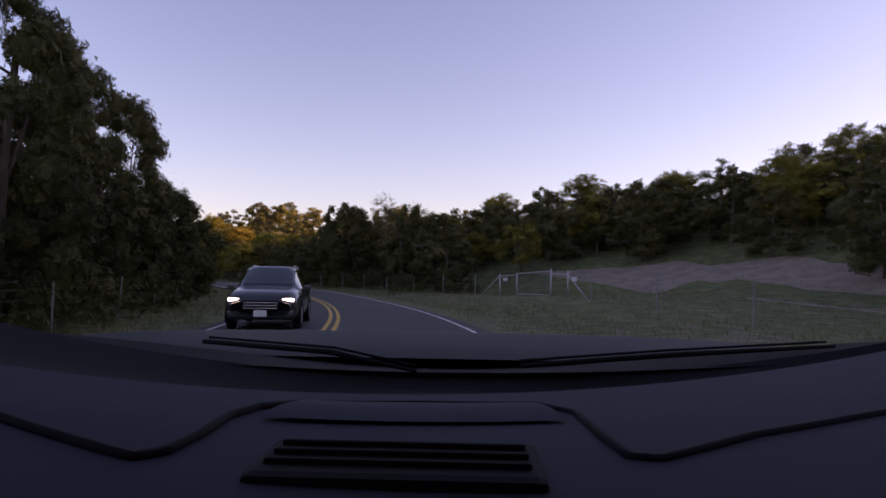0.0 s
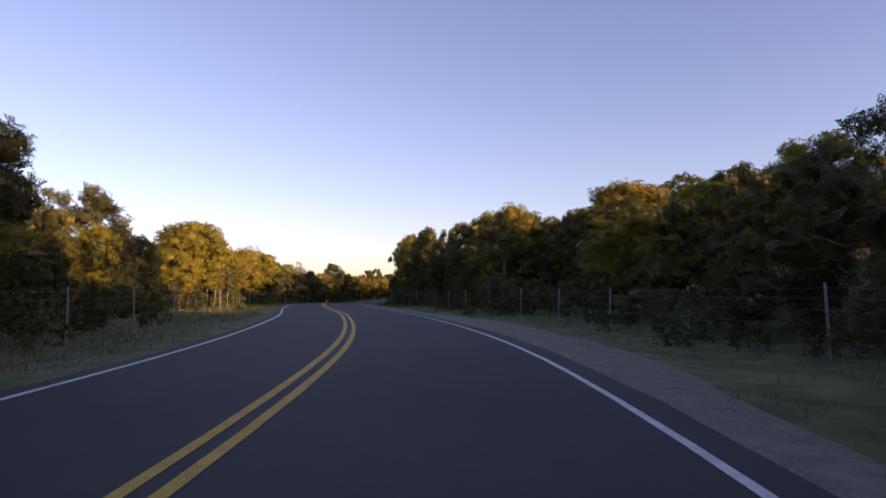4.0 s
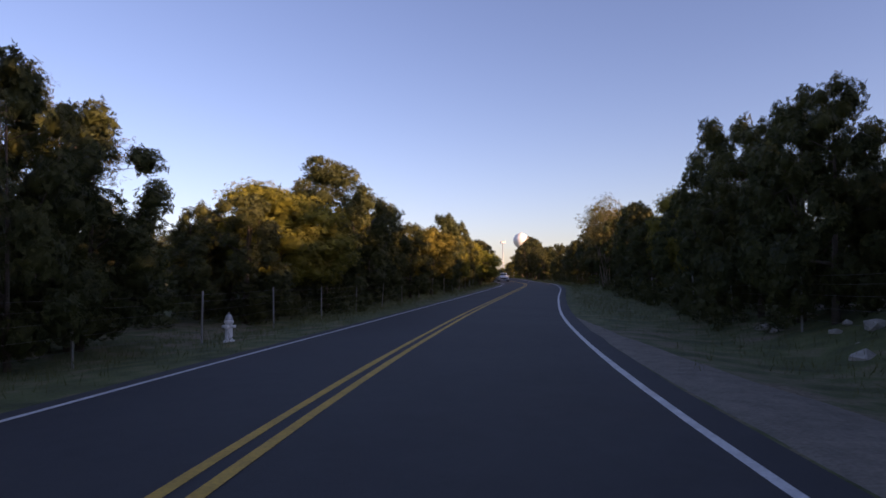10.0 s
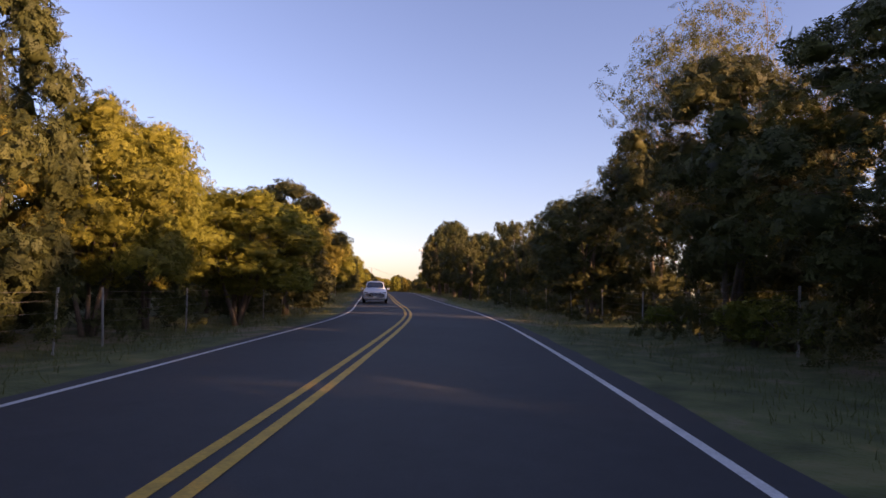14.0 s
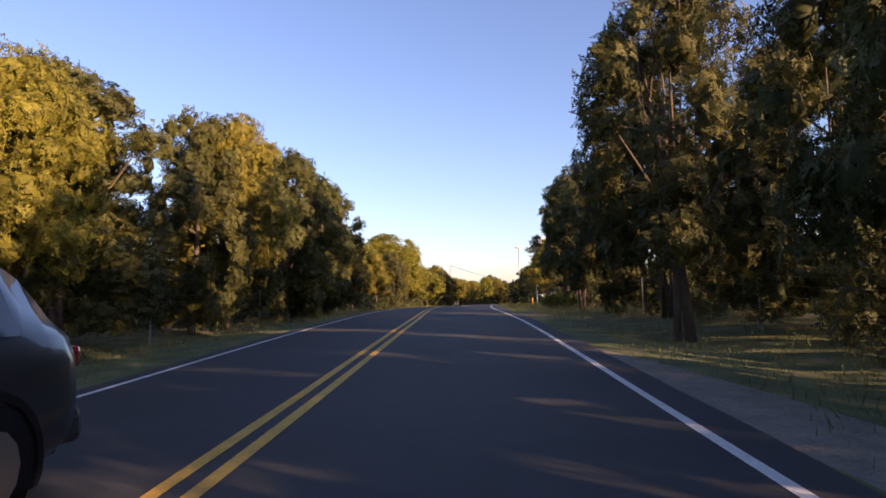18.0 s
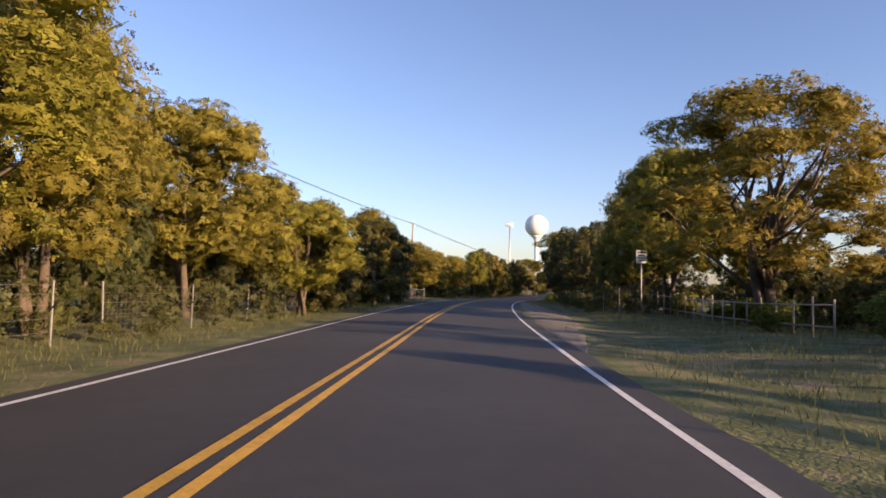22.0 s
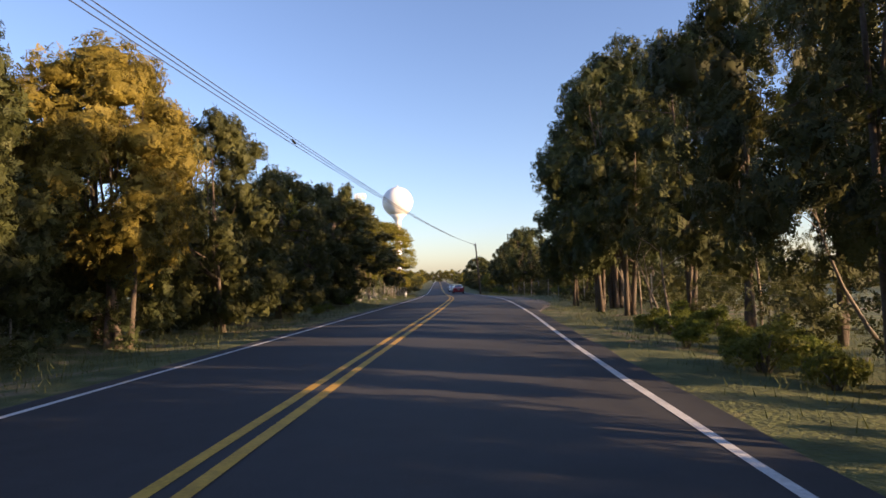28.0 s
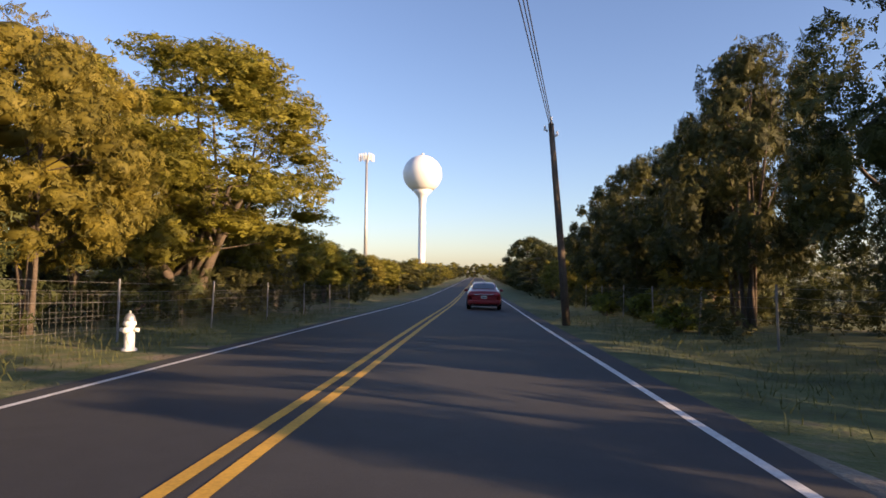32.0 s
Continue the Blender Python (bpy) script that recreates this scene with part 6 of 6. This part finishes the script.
car("sedan", drive(594.5, 1.75), SEDAN, (-1.5, 1.1), (-1.5, -0.8), (0.4, 1.1), "red", "dark red sedan seen from behind in its lane", (-1.35, 1.4), 0.33)
car("suv", drive(18.6, -2.0, 180), SUV, (-1.75, 1.15), (-2.22, -1.75), (0.45, 1.15), "grey_paint", "dark grey oncoming SUV with lit headlamps", (-1.4, 1.45), 0.37, lights_on=True)
car("suv", drive(320.3, -1.95, 180), SUV, (-1.75, 1.15), (-2.22, -1.75), (0.45, 1.15), "grey_paint", "dark oncoming SUV with lit headlamps", (-1.4, 1.45), 0.37, lights_on=True)
car("suv", drive(299, -2.0, 180), SUV, (-1.75, 1.15), (-2.22, -1.75), (0.45, 1.15), "white_car", "white oncoming vehicle in the far lane", (-1.4, 1.45), 0.37)
car("sedan", drive(624, 1.7), SEDAN, (-1.5, 1.1), (-1.5, -0.8), (0.4, 1.1), "white_car", "white car ahead on the road", (-1.35, 1.4), 0.33)

# ---- the car that carries the camera, as it stands at the start: dashboard, wipers, bonnet, lower body ----
host = empty("camera_car", Matrix.Translation((0, 0, 0.045)) @ drive(0.0, 1.80) @ pose(0, 0, 0, 0.5, 0, -0.9), "dark car with a grey plastic dashboard, open cabin", "car")
def surf(name, fn, nu, nv, mat, label="", parent=host):
    v, f = [], []
    for i in range(nu + 1):
        for j in range(nv + 1):
            v.append(fn(i / nu, j / nv))
    for i in range(nu):
        for j in range(nv):
            a = i * (nv + 1) + j
            f.append((a, a + nv + 1, a + nv + 2, a + 1))
    return raw_part(name, v, f, M[mat], parent, label, True)

def dash_top(x, y):
    """Height of the dashboard's upper face: cupped towards the sides, with two shallow steps towards the seats."""
    z = 1.084 + 0.05 * (x / 0.6) ** 2
    z -= 0.012 * max(0.0, (0.62 - y) / 0.3) ** 1.3
    return z

def dash_edge(x):
    return 0.815 + 0.15 * x
dash_body = surf("dashboard", lambda u, w: ((u - 0.5) * 1.56 - 0.02, 0.26 + (dash_edge((u - 0.5) * 1.56) - 0.26) * w, dash_top((u - 0.5) * 1.56, 0.26 + 0.54 * w)), 48, 24, "dash", "dark grey grained plastic dashboard")
surf("dash_front", lambda u, w: ((u - 0.5) * 1.56 - 0.02, 0.26 - 0.05 * (1 - w), 0.45 + (dash_top((u - 0.5) * 1.56, 0.26) - 0.45) * w), 48, 6, "dash")
def on_dash(x, y, dz=0.004):
    return (x, y, dash_top(x, y) + dz)
def groove(pts, r, label="dark moulded seam"):
    dense = []
    for p, q in zip(pts, pts[1:]):
        for k in range(6):
            dense.append((p[0] + (q[0] - p[0]) * k / 6, p[1] + (q[1] - p[1]) * k / 6))
    dense.append(pts[-1])
    tube_part("seam", [on_dash(x, y, 0.0) for x, y in dense], [r] * len(dense), M["black"], dash_body, label, 6)
groove([(-0.75, 0.66), (-0.403, 0.537), (-0.324, 0.508), (-0.262, 0.486), (-0.244, 0.505), (-0.236, 0.56), (-0.236, 0.63), (-0.22, 0.68), (-0.185, 0.71), (-0.044, 0.745), (0.10, 0.748), (0.14, 0.70), (0.149, 0.60), (0.16, 0.535), (0.185, 0.527), (0.289, 0.582), (0.39, 0.61), (0.74, 0.69)], 0.006)
surf("centre_panel", lambda u, w: on_dash(-0.205 + 0.33 * u + (0.5 - u) * 0.06 * w, 0.625 + 0.10 * w + 0.03 * u, 0.004 + 0.004 * math.sin(math.pi * w)), 16, 6, "dash", "slightly raised centre panel", dash_body)
part("air_vent", box_bm(0.245, 0.115, 0.03, (-0.042, 0.512, dash_top(0, 0.53) - 0.008), 0.01), M["black"], dash_body, "black centre air vent")
for k in range(3):
    part("vent_slat", box_bm(0.22, 0.006, 0.008, (-0.042, 0.485 + 0.028 * k, dash_top(0, 0.53) + 0.008), 0.002), M["black"], dash_body)
surf("windscreen_ledge", lambda u, w: ((u - 0.5) * 1.56 - 0.02, dash_edge((u - 0.5) * 1.56) + (0.985 - dash_edge((u - 0.5) * 1.56)) * w, dash_top((u - 0.5) * 1.56, 0.8) - 0.022 * math.sin(math.pi * w) - 0.004), 40, 6, "black", "black rubber ledge below the windscreen")
surf("cowl", lambda u, w: ((u - 0.5) * 1.66 - 0.06, 0.975 + 0.105 * w, 1.088 + 0.05 * abs(u - 0.5) ** 2 * 4 + 0.01 * math.sin(9 * u) * w), 40, 4, "black", "dark plastic scuttle panel")
surf("bonnet", lambda u, w: ((u - 0.55) * (1.68 - 0.25 * max(0, w - 0.4)), 1.08 + 0.98 * w, 1.106 - 0.16 * max(0.0, w - 0.32) ** 1.6 - 0.02 * (2 * u - 1) ** 4 - 0.01 * max(0, 0.1 - w) * 10), 40, 14, "bonnet", "dark glossy bonnet")
for pts, lab in (([(-0.42, 1.0, 1.128), (-0.20, 0.97, 1.118), (-0.06, 0.92, 1.098)], "wiper arm"), ([(0.10, 0.95, 1.105), (0.35, 1.0, 1.12), (0.62, 1.03, 1.135)], "wiper arm")):
    w_ob = tube_part("wiper", pts, [0.004, 0.005, 0.003], M["black"], host, "black " + lab, 5)
    tube_part("blade", [(x, y + 0.025, z + 0.004) for x, y, z in pts], [0.0025] * 3, M["black"], w_ob, "thin metal blade edge", 4)
HOST = [(-2.6, 0.8, 0.45, 0.85, 0.9, 0.6), (-2.5, 0.9, 0.3, 0.88, 0.92, 0.7), (-1.0, 0.93, 0.25, 0.88, 0.9, 0.75), (0.2, 0.93, 0.25, 0.88, 0.9, 0.75), (1.0, 0.93, 0.25, 0.92, 0.98, 0.75), (1.7, 0.9, 0.27, 0.9, 0.96, 0.7), (2.05, 0.84, 0.32, 0.8, 0.84, 0.6), (2.15, 0.74, 0.4, 0.7, 0.74, 0.5)]
hr = loft(HOST)
hm = len(hr[0])
hv = [p for r in hr for p in r]
hf = [(i * hm + k, i * hm + (k + 1) % hm, (i + 1) * hm + (k + 1) % hm, (i + 1) * hm + k) for i in range(len(hr) - 1) for k in range(hm)]
hf += [tuple(range(hm)), tuple((len(hr) - 1) * hm + k for k in range(hm))[::-1]]
raw_part("lower_body", hv, hf, M["bonnet"], host, "", True)
for sy in (-1.5, 1.35):
    for sx in (-1, 1):
        vv, ff = lathe([(0.22, -0.11), (0.33, -0.11), (0.36, -0.07), (0.36, 0.07), (0.33, 0.11), (0.22, 0.11)], 20)
        wh = raw_part("wheel", [(z + sx * 0.84, x + sy, y + 0.36) for x, y, z in vv], ff, M["black"], host, "black tyre", True)
        vv, ff = lathe([(0.21, -0.115), (0.21, 0.115), (0.05, 0.09)], 12)
        raw_part("rim", [(z + sx * 0.84, x + sy, y + 0.36) for x, y, z in vv], ff, M["alloy"], wh)

def panel(name, pts, thick, mat, label=""):
    """A four-cornered panel with thickness, in the car's space."""
    a, b, c, d = [Vector(p) for p in pts]
    nrm = (b - a).cross(d - a).normalized() * thick
    v = [a, b, c, d, a + nrm, b + nrm, c + nrm, d + nrm]
    return raw_part(name, v, [(3, 2, 1, 0), (4, 5, 6, 7), (0, 1, 5, 4), (1, 2, 6, 5), (2, 3, 7, 6), (3, 0, 4, 7)], M[mat], host, label)
# unseen roof, tailgate, sides and pillars, added to keep light off the dashboard
panel("roof", [(-0.72, 0.42, 1.60), (0.68, 0.42, 1.60), (0.68, -2.3, 1.62), (-0.72, -2.3, 1.62)], 0.04, "bonnet", "dark roof")
panel("tailgate", [(-0.85, -2.45, 0.9), (0.81, -2.45, 0.9), (0.68, -2.3, 1.62), (-0.72, -2.3, 1.62)], 0.04, "bonnet", "dark tailgate")
for sx, x0, x1 in ((-1, -0.91, -0.72), (1, 0.87, 0.68)):
    panel("side_panel", [(x0, -2.4, 0.9), (x0, -0.1, 0.9), (x1, -0.1, 1.62), (x1, -2.3, 1.62)], 0.03, "bonnet", "dark side with tinted windows")
    tube_part("windscreen_pillar", [(x0, 1.02, 1.02), ((x0 + x1) / 2 - sx * -0.04, 0.74, 1.34), (x1, 0.42, 1.62)], [0.035, 0.03, 0.035], M["bonnet"], host)
    tube_part("door_pillar", [(x0, -0.1, 0.9), (x1, -0.1, 1.62)], [0.04, 0.035], M["bonnet"], host)
    panel("door_top", [(x0, -0.1, 0.86), (x0, 1.0, 0.86), (x0, 1.0, 1.02), (x0, -0.1, 1.0)], 0.05, "bonnet")

# added black board that hides the open gap between cowl and bonnet
part("gap_filler", box_bm(1.56, 0.42, 0.02, (-0.03, 1.10, 1.055), 0.004), M["black"], host, "black tray under the wipers")
